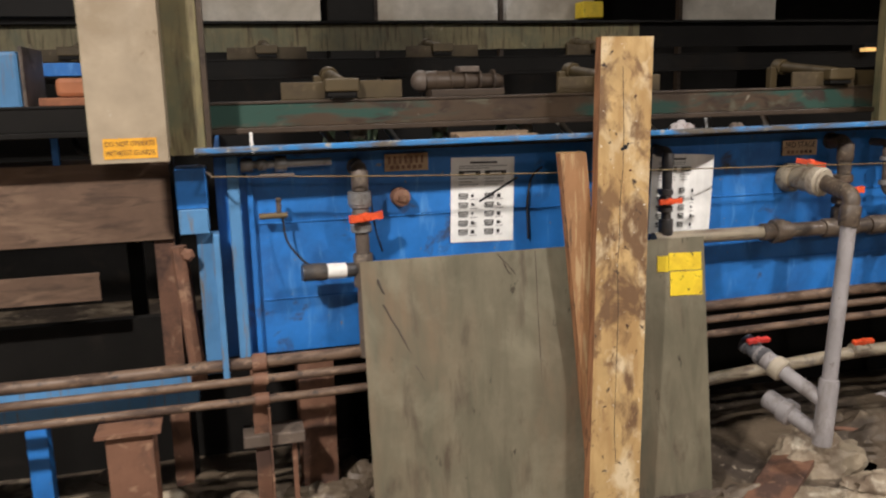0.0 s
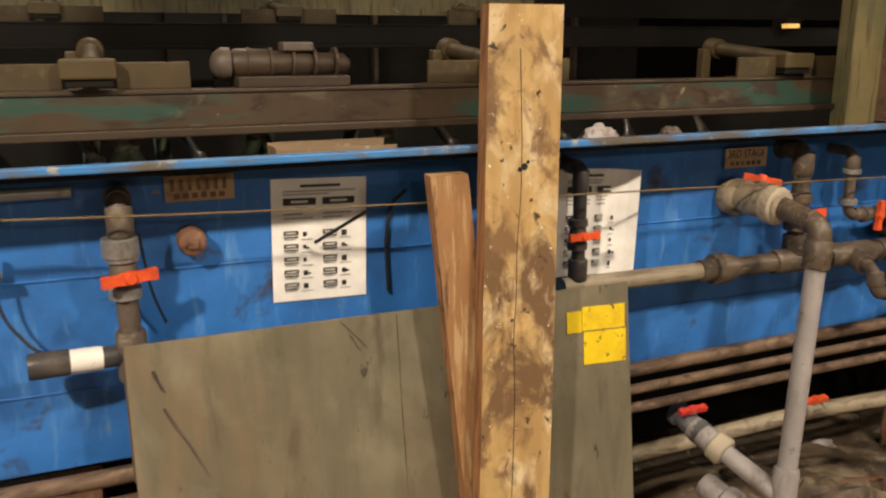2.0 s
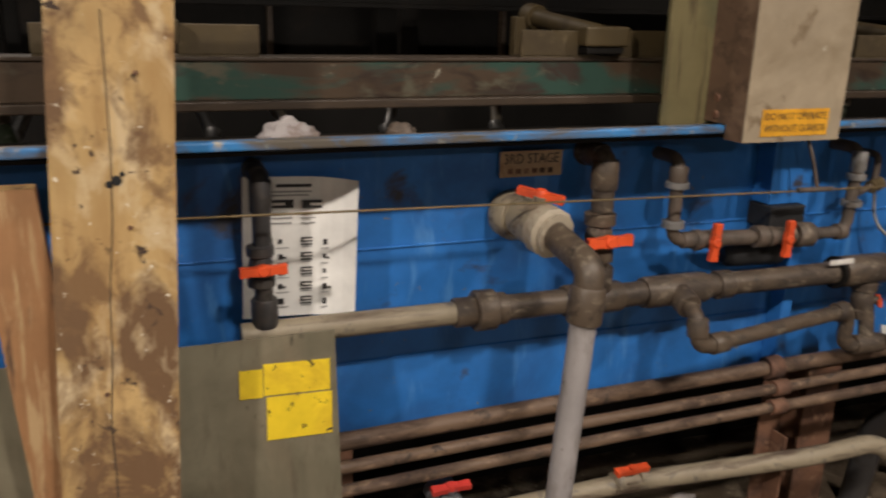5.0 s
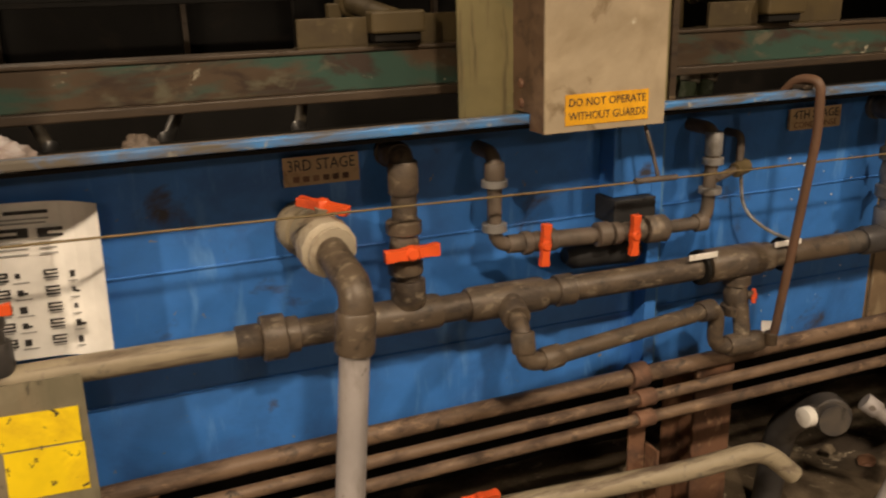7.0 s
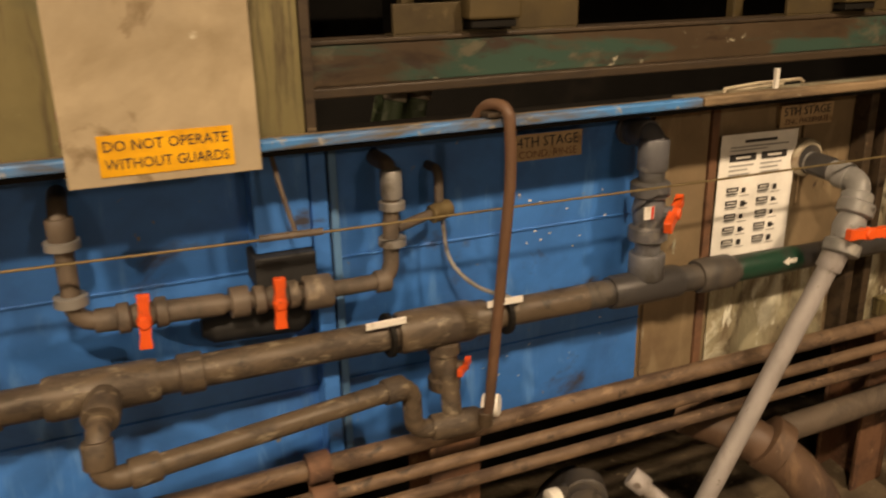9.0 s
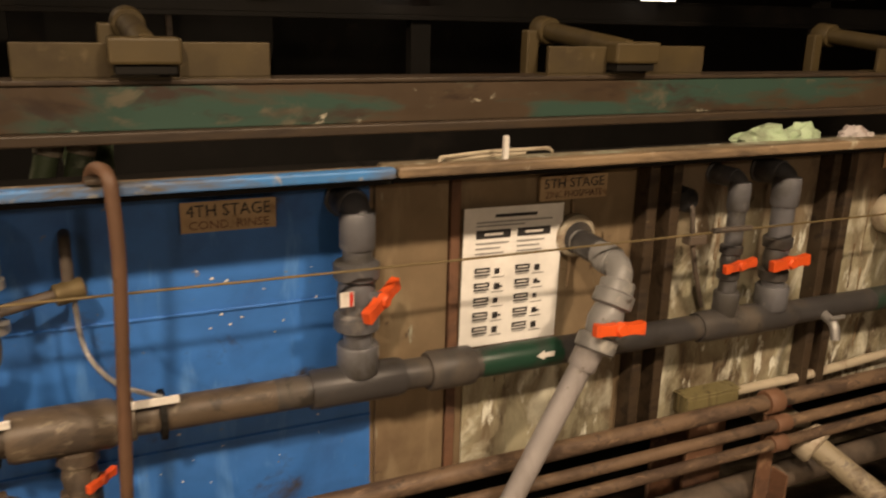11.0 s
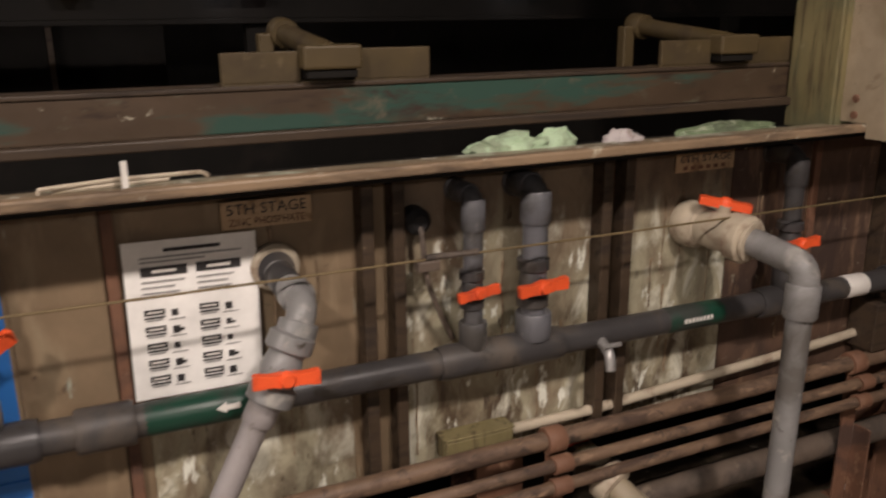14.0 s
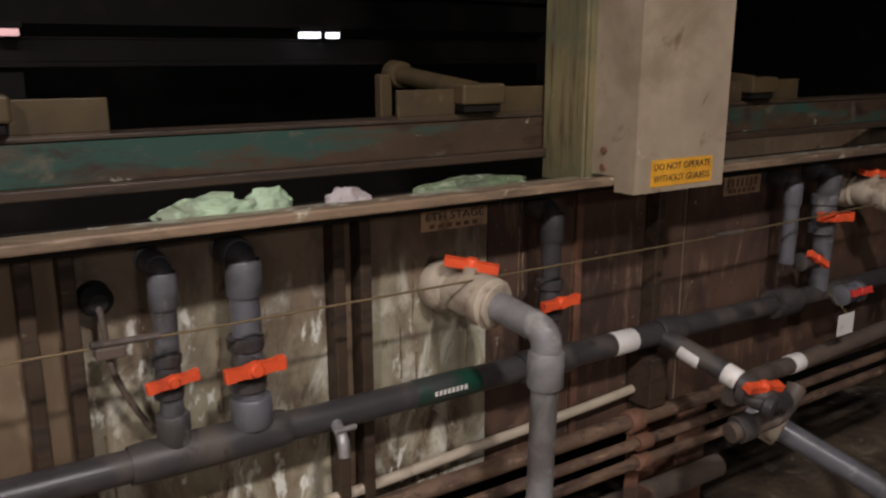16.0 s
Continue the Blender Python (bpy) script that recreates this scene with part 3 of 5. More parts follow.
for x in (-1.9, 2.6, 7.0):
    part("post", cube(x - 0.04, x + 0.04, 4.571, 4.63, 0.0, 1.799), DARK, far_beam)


def roller_bracket(x, y, z, back=1):
    """A tan plate on the rail with a saddle that carries a roller shaft."""
    t = thing("roller_bracket", "tan painted steel bracket with a saddle on the rail", "bracket", group="roller brackets")
    part("plate", cube(x, x + 0.135, y, y + 0.010, z, z + 0.052, 0.002), TAN, t)
    part("plate", cube(x + 0.235, x + 0.38, y, y + 0.010, z, z + 0.054, 0.002), TAN, t)
    part("saddle", cube(x + 0.132, x + 0.238, y - 0.035, y + 0.010, z + 0.021, z + 0.062, 0.005), TAN, t)
    part("saddle_pad", cube(x + 0.14, x + 0.23, y - 0.028, y + 0.010, z + 0.006, z + 0.0205, 0.002), DARK, t)
    part("foot", cube(x, x + 0.38, y, y + 0.05, z - 0.004, z, 0.001), TAN, t)
    cx = x + 0.19
    part("shaft", tube([(cx, y + 0.01, z + 0.045), (cx, y + 0.36, z + 0.078)], 0.021), TAN, t, smooth=True)
    part("shaft_collar", collar((cx, y + 0.30, z + 0.072), (cx, y + 0.35, z + 0.077), 0.031), TAN, t, smooth=True)
    part("pedestal", cube(cx - 0.055, cx - 0.023, y + 0.31, y + 0.34, z - 0.06, z + 0.075, 0.004), TAN, t)
    return t


PITCH = 0.9135
first = roller_bracket(0, 0, 0)
first.location = (0.338, 2.578, 1.431)
for k in range(1, 7):
    copy_thing(first, pose(0.338 + PITCH * k, 2.578, 1.431))
for k in range(-1, 3):
    copy_thing(first, pose(0.20 + 0.877 * k, 4.125, 1.610))

# ---- columns with guards ----
def guard_column(x0, x1, wide=0.02, side=COVER, shell=COVER):
    """A stained steel column with a beige drive guard on its front; x0..x1: the guard's face."""
    c = thing("column", "stained yellow-green steel column standing on the tank rim", "column", group="drive columns")
    part("shaft", cube(x0 - 0.02, x1 + 0.095, 2.4405, 2.57, 1.284, 3.2, 0.004), COLUMN, c)
    part("face_plate", cube(x0 - wide, x1 + 0.0955, 2.4345, 2.440, 1.284, 3.2, 0.001), COLUMN, c)
    part("stop_angle", cube(x1 + 0.097, x1 + 0.112, 2.43, 2.568, 1.284, 3.2), BROWNSTEEL, c)
    t = thing("drive_guard", "scuffed beige sheet metal drive guard with an amber warning sticker", "guard", group="drive guards")
    part("front_panel", cube(x0, x1, 2.31, 2.314, 1.279, 3.2, 0.001), COVER, t)
    part("side_panel", cube(x0, x0 + 0.004, 2.3145, 2.366, 1.279, 3.2), side, t)
    part("side_panel", cube(x1 - 0.004, x1, 2.3145, 2.366, 1.279, 3.2), COVER, t)
    part("bottom_panel", cube(x0 + 0.004, x1 - 0.004, 2.3145, 2.366, 1.279, 1.283), COVER, t)
    part("inner_shell", cube(x0 + 0.001, x1 - 0.001, 2.3665, 2.434, 1.3095, 3.2), shell, t)
    w = (x1 - x0) * 0.69
    cx = (x0 + x1) / 2 + 0.002
    stk = part("warning_sticker", cube(cx - w / 2, cx + w / 2, 2.3086, 2.3098, 1.291, 1.345), AMBER, t, "amber warning sticker")
    words("DO NOT OPERATE", 0.020, INK, stk, facing(cx, 2.3082, 1.330), width=w * 0.92)
    words("WITHOUT GUARDS", 0.020, INK, stk, facing(cx, 2.3082, 1.306), width=w * 0.92)
    for z in (1.325, 1.36):
        part("screw", lathe((x0 - 0.004, 2.40, z), (x0 + 0.001, 2.40, z), [(0, 0.007), (0.5, 0.009), (1, 0.009)], 8), RUST, t)


guard_column(-0.184, 0.012)
guard_column(2.53, 2.778, 0.108, BROWNPLATE, BROWNPLATE)
guard_column(5.288, 5.555, 0.015)

# ---- notices and stage labels ----
def notice(x, z, w, h, y, label, roll=0.0, curl=0.0, strap=False):
    t = thing("notice_sheet", label, "notice", group="safety notices")
    bm = bmesh.new()
    n = 10
    rows = []
    for j in range(2):
        for i in range(n + 1):
            s = i / n
            yy = -curl * max(0, s - 0.55) ** 2 * 5
            rows.append((w * s, yy, -h * j))
    a = [bm.verts.new(p) for p in rows]
    b = [bm.verts.new((p[0], p[1] - 0.0012, p[2])) for p in rows]
    k = n + 1
    for i in range(n):
        bm.faces.new((b[i], b[i + 1], b[i + 1 + k], b[i + k]))
        bm.faces.new((a[i], a[i + k], a[i + 1 + k], a[i + 1]))
        bm.faces.new((a[i], a[i + 1], b[i + 1], b[i]))
        bm.faces.new((a[i + k], b[i + k], b[i + 1 + k], a[i + 1 + k]))
    for i in (0, n):
        bm.faces.new((a[i], b[i], b[i + k], a[i + k]))
    t.matrix_basis = pose(x, y, z, 0, roll, 0)
    sheet = part("sheet", bm, PAPER, t)

    def bar(x0, x1, z0, z1, mat, name="print_bar"):
        s = (x0 + x1) / 2 / w
        yy = -curl * max(0, s - 0.55) ** 2 * 5 - 0.0030
        part(name, cube(x0, x1, yy, yy + 0.0008, z0, z1), mat, sheet)

    bar(w * 0.30, w * 0.72, -0.020, -0.014, INK)
    bar(w * 0.12, w * 0.88, -0.030, -0.027, GREYINK)
    bar(w * 0.12, w * 0.60, -0.037, -0.034, GREYINK)
    rnd = random.Random(int(x * 100))
    for c in (0.12, 0.53):
        bar(w * c, w * (c + 0.34), -0.060, -0.044, INK, "heading_bar")
        part("heading_text_bar", cube(w * (c + 0.08), w * (c + 0.26), -0.0037 - curl * max(0, c + 0.17 - 0.55) ** 2 * 5, -0.0031 - curl * max(0, c + 0.17 - 0.55) ** 2 * 5, -0.0545, -0.0495), WHITE, sheet)
        for i in range(3):
            bar(w * c, w * (c + rnd.uniform(0.20, 0.33)), -0.071 - i * 0.010, -0.068 - i * 0.010, GREYINK)
        for i in range(5):
            z0 = -0.118 - i * 0.030
            bar(w * c, w * (c + 0.15), z0 - 0.010, z0, INK, "caption_bar")
            part("caption_text_bar", cube(w * (c + 0.02), w * (c + 0.13), -0.0037 - curl * max(0, c + 0.08 - 0.55) ** 2 * 5, -0.0031 - curl * max(0, c + 0.08 - 0.55) ** 2 * 5, z0 - 0.0065, z0 - 0.0035), WHITE, sheet)
            bar(w * c, w * (c + 0.15), z0 - 0.016, z0 - 0.013, INK)
            bar(w * (c + 0.01), w * (c + 0.13), z0 - 0.020, z0 - 0.018, GREYINK)
            q = rnd.uniform(0.007, 0.013)
            bar(w * (c + 0.20), w * (c + 0.20) + q, z0 - 0.004 - q, z0 - 0.003, INK, "symbol")
            bar(w * (c + 0.18), w * (c + 0.30), z0 - 0.0215, z0 - 0.0195, GREYINK)
            if i % 2:
                bar(w * (c + 0.19) + q, w * (c + 0.23) + q, z0 - 0.012, z0 - 0.008, INK, "symbol")
    return t


notice(0.866, 1.233, 0.218, 0.281, 2.547, "white safety notice with black headings taped to the blue tank", roll=1.5)
notice(1.582, 1.215, 0.208, 0.278, 2.528, "white laminated safety notice curling at one edge", roll=2.0, curl=0.05)
notice(3.802, 1.190, 0.218, 0.279, 2.536, "bright white safety notice on the rusty tank wall", roll=0.8)


def stage_label(x0, x1, z0, z1, top, low, label):
    t = thing("stage_label", label, "label", group="stage labels")
    part("plate", cube(x0, x1, W - 0.0125, W - 0.0105, z0, z1, 0.0005), TAGTAN, t)
    part("pad", cube(x0 + 0.004, x1 - 0.004, W - 0.0103, W - 0.0005, z0 + 0.003, z1 - 0.003), TAGTAN, t)
    c, h = (x0 + x1) / 2, z1 - z0
    if top:
        words(top, h * 0.56, INK, t, facing(c, W - 0.0131, z0 + h * 0.68), width=(x1 - x0) * 0.88)
    else:
        for i in range(7):
            a = x0 + (x1 - x0) * (0.08 + 0.125 * i)
            part("worn_letter_bar", cube(a, a + 0.008, W - 0.0132, W - 0.0127, z0 + h * 0.42, z0 + h * 0.86), RUST, t)
    if low:
        words(low, h * 0.40, RUST, t, facing(c, W - 0.0131, z0 + h * 0.22), width=(x1 - x0) * 0.84)
    else:
        for i in range(6):
            a = x0 + (x1 - x0) * (0.12 + 0.13 * i)
            part("worn_letter_bar", cube(a, a + 0.012, W - 0.0132, W - 0.0127, z0 + h * 0.12, z0 + h * 0.32), RUST, t)


stage_label(0.645, 0.787, 1.199, 1.254, "", "", "worn illegible tan stage label on the blue tank")
stage_label(2.110, 2.255, 1.185, 1.240, "3RD STAGE", "", "worn tan stage label on the blue tank")
stage_label(3.296, 3.450, 1.187, 1.238, "4TH STAGE", "COND. RINSE", "tan stage label on the blue tank")
stage_label(3.965, 4.122, 1.192, 1.240, "5TH STAGE", "ZINC PHOSPHATE", "tan stage label on the rusty tank")
stage_label(4.932, 5.095, 1.205, 1.246, "6TH STAGE", "", "tan stage label on the rusty tank")
stage_label(5.86, 6.01, 1.19, 1.24, "", "", "grimy brown stage label on the rusty tank")

# ---- sheet metal, post and stick ----
def leaning(name, x0, x1, th, yb, zb, yt, zt, mat, label, cat, bevel=0.003, skew=0.0, side=None):
    """A board or sheet that stands on the floor at (yb, zb) and leans back to (yt, zt); skew: how far its head stands to one side."""
    bm = bmesh.new()
    n = 14
    rows = []
    for j in range(n + 1):
        s = j / n
        y, z = yb + (yt - yb) * s, zb + (zt - zb) * s
        dx = skew * s
        wob = 0.003 * noise.noise((s * 4, x0 * 7, 2)) if bevel > 0.003 else 0
        rows.append([bm.verts.new((x0 + dx + wob, y - th / 2, z)), bm.verts.new((x1 + dx + wob * 0.6, y - th / 2, z)),
                     bm.verts.new((x1 + dx + wob * 0.6, y + th / 2, z)), bm.verts.new((x0 + dx + wob, y + th / 2, z))])
    for a, b in zip(rows, rows[1:]):
        for i in range(4):
            bm.faces.new((a[i], a[(i + 1) % 4], b[(i + 1) % 4], b[i]))
    bm.faces.new(rows[0][::-1])
    bm.faces.new(rows[-1])
    long_edges = [e for e in bm.edges if e.is_manifold and e.calc_face_angle(0) > 0.5]
    bmesh.ops.bevel(bm, geom=long_edges, offset=bevel, segments=2, affect="EDGES")
    ob = part(name, bm, mat)
    tagged(ob, label, cat)
    if side:
        ob.data.materials.append(side)
        ob.data.update()
        for p in ob.data.polygons:
            if p.normal.x < -0.6 or p.normal.x > 0.9:
                p.material_index = 1
    return ob


leaning("steel_sheet", 0.535, 1.727, 0.004, 2.30, 0.004, 2.425, 0.936, PANEL, "olive-grey scratched steel sheet leaning on the tank", "sheet", 0.001)
plank = leaning("timber_plank", 1.205, 1.383, 0.040, 2.215, 0.0, 2.372, 1.600, WOOD, "thick weathered timber plank stained with dark blotches", "plank", 0.005, skew=0.093, side=WOODSIDE)
part("knot_hole", lathe((1.371, 2.3155, 1.262), (1.371, 2.327, 1.262), [(0, 0.007), (0.5, 0.009), (1, 0.006)], 7), BLACK, plank)
part("knot_hole", lathe((1.359, 2.3150, 1.256), (1.361, 2.326, 1.257), [(0, 0.004), (0.5, 0.007), (1, 0.004)], 6), BLACK, plank)
part("knot_hole", lathe((1.380, 2.3165, 1.272), (1.379, 2.327, 1.271), [(0, 0.003), (0.5, 0.005), (1, 0.003)], 6), BLACK, plank)
for px, pz in ((1.385, 1.19), (1.33, 0.93), (1.36, 0.70), (1.41, 1.42)):
    part("nail_head", lathe((px, 2.213 + 0.0981 * pz - 0.0225, pz), (px, 2.213 + 0.0981 * pz - 0.016, pz), [(0, 0.003), (0.5, 0.004), (1, 0.003)], 8), RUST, plank)
for zz, x in ((0.55, 1.245), (0.98, 1.365), (1.36, 1.37)):
    yy = 2.213 + 0.0981 * zz - 0.0205
    part("drying_crack", tube([(x, yy, zz - 0.16), (x + 0.008, yy + 0.006, zz - 0.05), (x + 0.014, yy + 0.021, zz + 0.13)], 0.0018, seg=6), BLACK, plank)
crack = []
for k in range(13):
    zz = 0.25 + k * 0.105
    crack.append((1.288 + 0.058 * zz + 0.011 * noise.noise((k * 0.9, 1.5, 0)), 2.215 + 0.0981 * zz - 0.0199, zz))
part("drying_crack", tube(crack, 0.0010, 0.02, seg=6), BLACK, plank)
stick = leaning("timber_stick", 1.262, 1.350, 0.036, 2.275, 0.0, 2.375, 1.247, STICK, "reddish stained timber stick leaning on the steel sheet", "stick", 0.004, skew=-0.095, side=WOODSIDE)


part("splinter", tube([(1.27, 2.318, 0.86), (1.262, 2.308, 0.83), (1.275, 2.305, 0.80), (1.268, 2.30, 0.78)], 0.0016, seg=6), WOOD, stick)
part("splinter", tube([(1.272, 2.318, 0.86), (1.285, 2.305, 0.82), (1.270, 2.305, 0.81)], 0.0014, seg=6), WOOD, stick)
part("end_grain", cube(1.1675, 1.2535, 2.3585, 2.3925, 1.2475, 1.2485), WOOD, stick)


def tape(x0, x1, z0, z1, tilt):
    y = 2.30 + 0.125 * ((z0 + z1) / 2 / 0.936)
    m = Matrix.Translation((0, y - 0.0035, (z0 + z1) / 2)) @ pose(0, 0, 0, -7.6, tilt, 0)
    b = cube(x0, x1, -0.0008, 0.0008, -(z1 - z0) / 2, (z1 - z0) / 2)
    bmesh.ops.transform(b, matrix=Matrix.Translation(((x0 + x1) / 2, 0, 0)) @ m @ Matrix.Translation((-(x0 + x1) / 2, 0, 0)), verts=b.verts)
    return b


ytape = thing("yellow_label", "bright yellow speckled tape patches on the steel sheet", "tape")
part("patch", tape(1.592, 1.715, 0.740, 0.823, 2), YELLOW, ytape)
part("patch", tape(1.546, 1.588, 0.826, 0.880, 2), YELLOW, ytape)
part("patch", tape(1.590, 1.714, 0.826, 0.886, 2), YELLOW, ytape)

# ---- header pipe along the tank front ----
YP = 2.465
header = thing("header_pipe", "long grimy drain header pipe with couplings and tees along the tanks", "pipe")


def run(parent, points, r, mat, name="pipe", turn=0.04, label="", seg=18):
    return part(name, tube(points, r, turn, seg), mat, parent, label, smooth=True)


def sleeve(parent, a, b, r, mat, name="coupling", label=""):
    return part(name, collar(a, b, r), mat, parent, label, smooth=True)


def hz(x):
    return 0.928 - 0.0085 * (x - 1.6)


def hp(x):
    return (x, YP, hz(x))


run(header, [hp(1.56), hp(2.02)], 0.024, BEIGEPIPE, label="dirty beige pipe section")
run(header, [hp(2.01), hp(3.42)], 0.0275, MAINPIPE)
run(header, [hp(3.42), hp(3.72)], 0.028, DARKPVC)
run(header, [hp(3.70), hp(5.55)], 0.0275, DARKPVC)
run(header, [hp(5.5), hp(6.9)], 0.026, DARKPVC)
for a, b, r, mat in ((1.985, 2.03, 0.031, MAINPIPE), (2.03, 2.075, 0.043, MAINPIPE), (2.075, 2.10, 0.034, MAINPIPE), (2.24, 2.38, 0.035, MAINPIPE),
                     (2.44, 2.61, 0.036, MAINPIPE), (2.64, 2.68, 0.034, MAINPIPE), (3.02, 3.17, 0.039, MAINPIPE), (3.165, 3.20, 0.034, MAINPIPE),
                     (3.48, 3.65, 0.035, DARKPVC), (3.70, 3.79, 0.037, DARKPVC), (4.33, 4.60, 0.034, DARKPVC), (5.13, 5.27, 0.035, DARKPVC), (5.555, 5.63, 0.036, DARKPVC), (6.0, 6.1, 0.04, DARKPVC)):
    sleeve(header, hp(a), hp(b), r, mat)
sleeve(header, hp(3.80), hp(3.985), 0.0285, GREENBAND, "flow_marker", "green flow marker band with an arrow")
sleeve(header, hp(4.86), hp(5.02), 0.0285, GREENBAND, "flow_marker", "green flow marker band")
sleeve(header, hp(5.40), hp(5.475), 0.0283, WHITE, "wrap_band", "white wrap band")
ar = bmesh.new()
zc = hz(3.95) + 0.009
vs = [ar.verts.new((x, YP - 0.0288, zc + z)) for x, z in ((3.915, 0), (3.932, 0.010), (3.932, 0.005), (3.955, 0.005), (3.955, -0.005), (3.932, -0.005), (3.932, -0.010))]
ar.faces.new(vs)
ext = bmesh.ops.extrude_face_region(ar, geom=ar.faces[:])
bmesh.ops.translate(ar, vec=(0, -0.0012, 0), verts=[v for v in ext["geom"] if isinstance(v, bmesh.types.BMVert)])
part("arrow", ar, WHITE, header, "white arrow")
for i in range(8):
    part("marker_letter_bar", cube(4.90 + 0.010 * i, 4.906 + 0.010 * i, YP - 0.0292, YP - 0.0282, hz(4.9) - 0.002, hz(4.9) + 0.008), WHITE, header)

# ---- risers from the tank wall down to the header ----
def riser(x, r, top, bottom, mat, label, out=0.03, bushing=True, group="riser pipes"):
    """An elbow out of the tank wall turning down into a vertical pipe."""
    t = thing("riser_pipe", label, "pipe", group=group)
    run(t, [(x, W - 0.001, top), (x, YP, top), (x, YP, bottom)], r, mat, turn=r * 1.15)
    sleeve(t, (x, YP, top - r * 0.2), (x, YP, top - 0.055 - r * 0.5), r * 1.2, mat, "elbow_socket")
    sleeve(t, (x, YP + r * 0.6, top), (x, W - 0.013, top), r * 1.12, mat, "elbow_socket")
    part("wall_flange", collar((x, W - 0.012, top), (x, W - 0.0005, top), r * 1.25), mat, t, smooth=True)
    if bushing:
        sleeve(t, (x, YP, bottom + 0.055), (x, YP, bottom), r * 1.45, mat, "bushing")
    return t


riser(1.605, 0.017, 1.225, hz(1.6) + 0.015, DARKPVC, "slim black plastic riser pipe down to the header")
ball_valve("ball_valve", "small black ball valve with an orange handle", (1.601, YP, 1.062), (0, 0, 1), (0, -1, 0), (1, 0, 0.02), 0.020, 0.085, DARKPVC)
riser(2.318, 0.024, 1.232, hz(2.3) + 0.02, MAINPIPE, "brown grimy riser pipe down to the header")
ball_valve("ball_valve", "brown grimy ball valve with an orange handle", (2.315, YP, 1.062), (0, 0, 1), (0, -1, 0), (1, 0, 0.02), 0.027, 0.108, MAINPIPE)
riser(3.568, 0.0255, 1.225, hz(3.57) + 0.02, GREYPVC, "grey plastic riser pipe down to the header")
v4 = ball_valve("ball_valve", "large grey ball valve with a tilted orange handle and a tag", (3.566, YP, 1.074), (0, 0, 1), (0.62, -0.78, 0), (0.78, 0.62, 0.36), 0.031, 0.105, GREYPVC)
part("tag", cube(3.524, 3.548, YP - 0.0405, YP - 0.0385, 1.070, 1.096, 0.0005), WHITE, v4, "white and red paper tag")
part("tag_stripe", cube(3.540, 3.546, YP - 0.0415, YP - 0.0408, 1.070, 1.096), REDPLAS, v4)
riser(4.405, 0.019, 1.222, hz(4.4) + 0.02, GREYPVC, "grey plastic riser pipe down to the header")
ball_valve("ball_valve", "grey ball valve with an orange handle", (4.402, YP, 1.045), (0, 0, 1), (0, -1, 0), (1, 0, 0.12), 0.019, 0.084, DARKPVC)
riser(4.538, 0.025, 1.225, hz(4.5) + 0.02, GREYPVC, "grey plastic riser pipe down to the header")
ball_valve("ball_valve", "grey ball valve with an orange handle", (4.535, YP, 1.040), (0, 0, 1), (0, -1, 0), (1, 0, 0.06), 0.025, 0.106, DARKPVC)
riser(5.212, 0.021, 1.232, hz(5.2) + 0.02, DARKPVC, "dark plastic riser pipe down to the header")
ball_valve("ball_valve", "dark ball valve with an orange handle", (5.210, YP, 1.040), (0, 0, 1), (0, -1, 0), (1, 0, 0.04), 0.023, 0.100, DARKPVC)

# first stage riser with its side branch
r1 = riser(0.552, 0.022, 1.218, 0.62, DARKPIPE, "corroded riser pipe with a side branch", bushing=False)
sleeve(r1, (0.548, YP, 1.15), (0.548, YP, 1.11), 0.036, GALV, "union_nut")
sleeve(r1, (0.552, YP, 0.955), (0.552, YP, 0.85), 0.031, DARKPIPE, "tee")
run(r1, [(0.545, YP, 0.905), (0.36, YP - 0.02, 0.912)], 0.0225, DARKPVC, "branch_pipe")
sleeve(r1, (0.36, YP - 0.02, 0.912), (0.435, YP - 0.013, 0.9095), 0.027, DARKPVC, "branch_cap")
sleeve(r1, (0.43, YP - 0.0135, 0.9097), (0.495, YP - 0.007, 0.907), 0.0245, WHITE, "wrap_band", "white wrap band")
ball_valve("ball_valve", "corroded ball valve with an orange handle", (0.550, YP, 1.075), (0, 0, 1), (0.25, -1, 0), (1, 0.25, 0.05), 0.026, 0.108, DARKPIPE, nuts=GALV)

plug = thing("wall_plug", "round rusty pipe plug on the blue tank", "plug")
part("cap", lathe((0.690, W - 0.001, 1.117), (0.690, W - 0.052, 1.117), [(0, 0.030), (0.75, 0.030), (0.95, 0.027), (1, 0.020)]), RUST, plug, smooth=True)
part("square_head", cube(0.679, 0.701, W - 0.060, W - 0.0525, 1.106, 1.128, 0.002), RUST, plug)

# turnbuckle rod and dark fittings at the left end
tb = thing("air_line_fitting", "grey metal line fitting fixed below the tank rim", "fitting")
run(tb, [(0.20, 2.49, 1.243), (0.47, 2.49, 1.243)], 0.012, GALV)
for a, b, r in ((0.20, 0.235, 0.02), (0.25, 0.275, 0.018), (0.30, 0.335, 0.024)):
    sleeve(tb, (a, 2.49, 1.243), (b, 2.49, 1.243), r, GALV)
part("mount", cube(0.285, 0.30, 2.49, W - 0.001, 1.235, 1.251), GALV, tb)
sv = thing("small_line_valve", "small brass valve on a thin line", "valve")
run(sv, [(0.305, W - 0.001, 1.085), (0.305, 2.50, 1.085), (0.305, 2.50, 1.14)], 0.008, DARKPIPE, turn=0.015)
run(sv, [(0.245, 2.50, 1.085), (0.33, 2.50, 1.085)], 0.009, WIRE, "lever")
cable = thing("hanging_cable", "thin black cable drooping on the blue tank", "cable")
run(cable, [(0.315, 2.50, 1.08), (0.32, 2.50, 1.0), (0.37, 2.47, 0.94), (0.395, 2.45, 0.93)], 0.0035, BLACK, turn=0.05, seg=8)
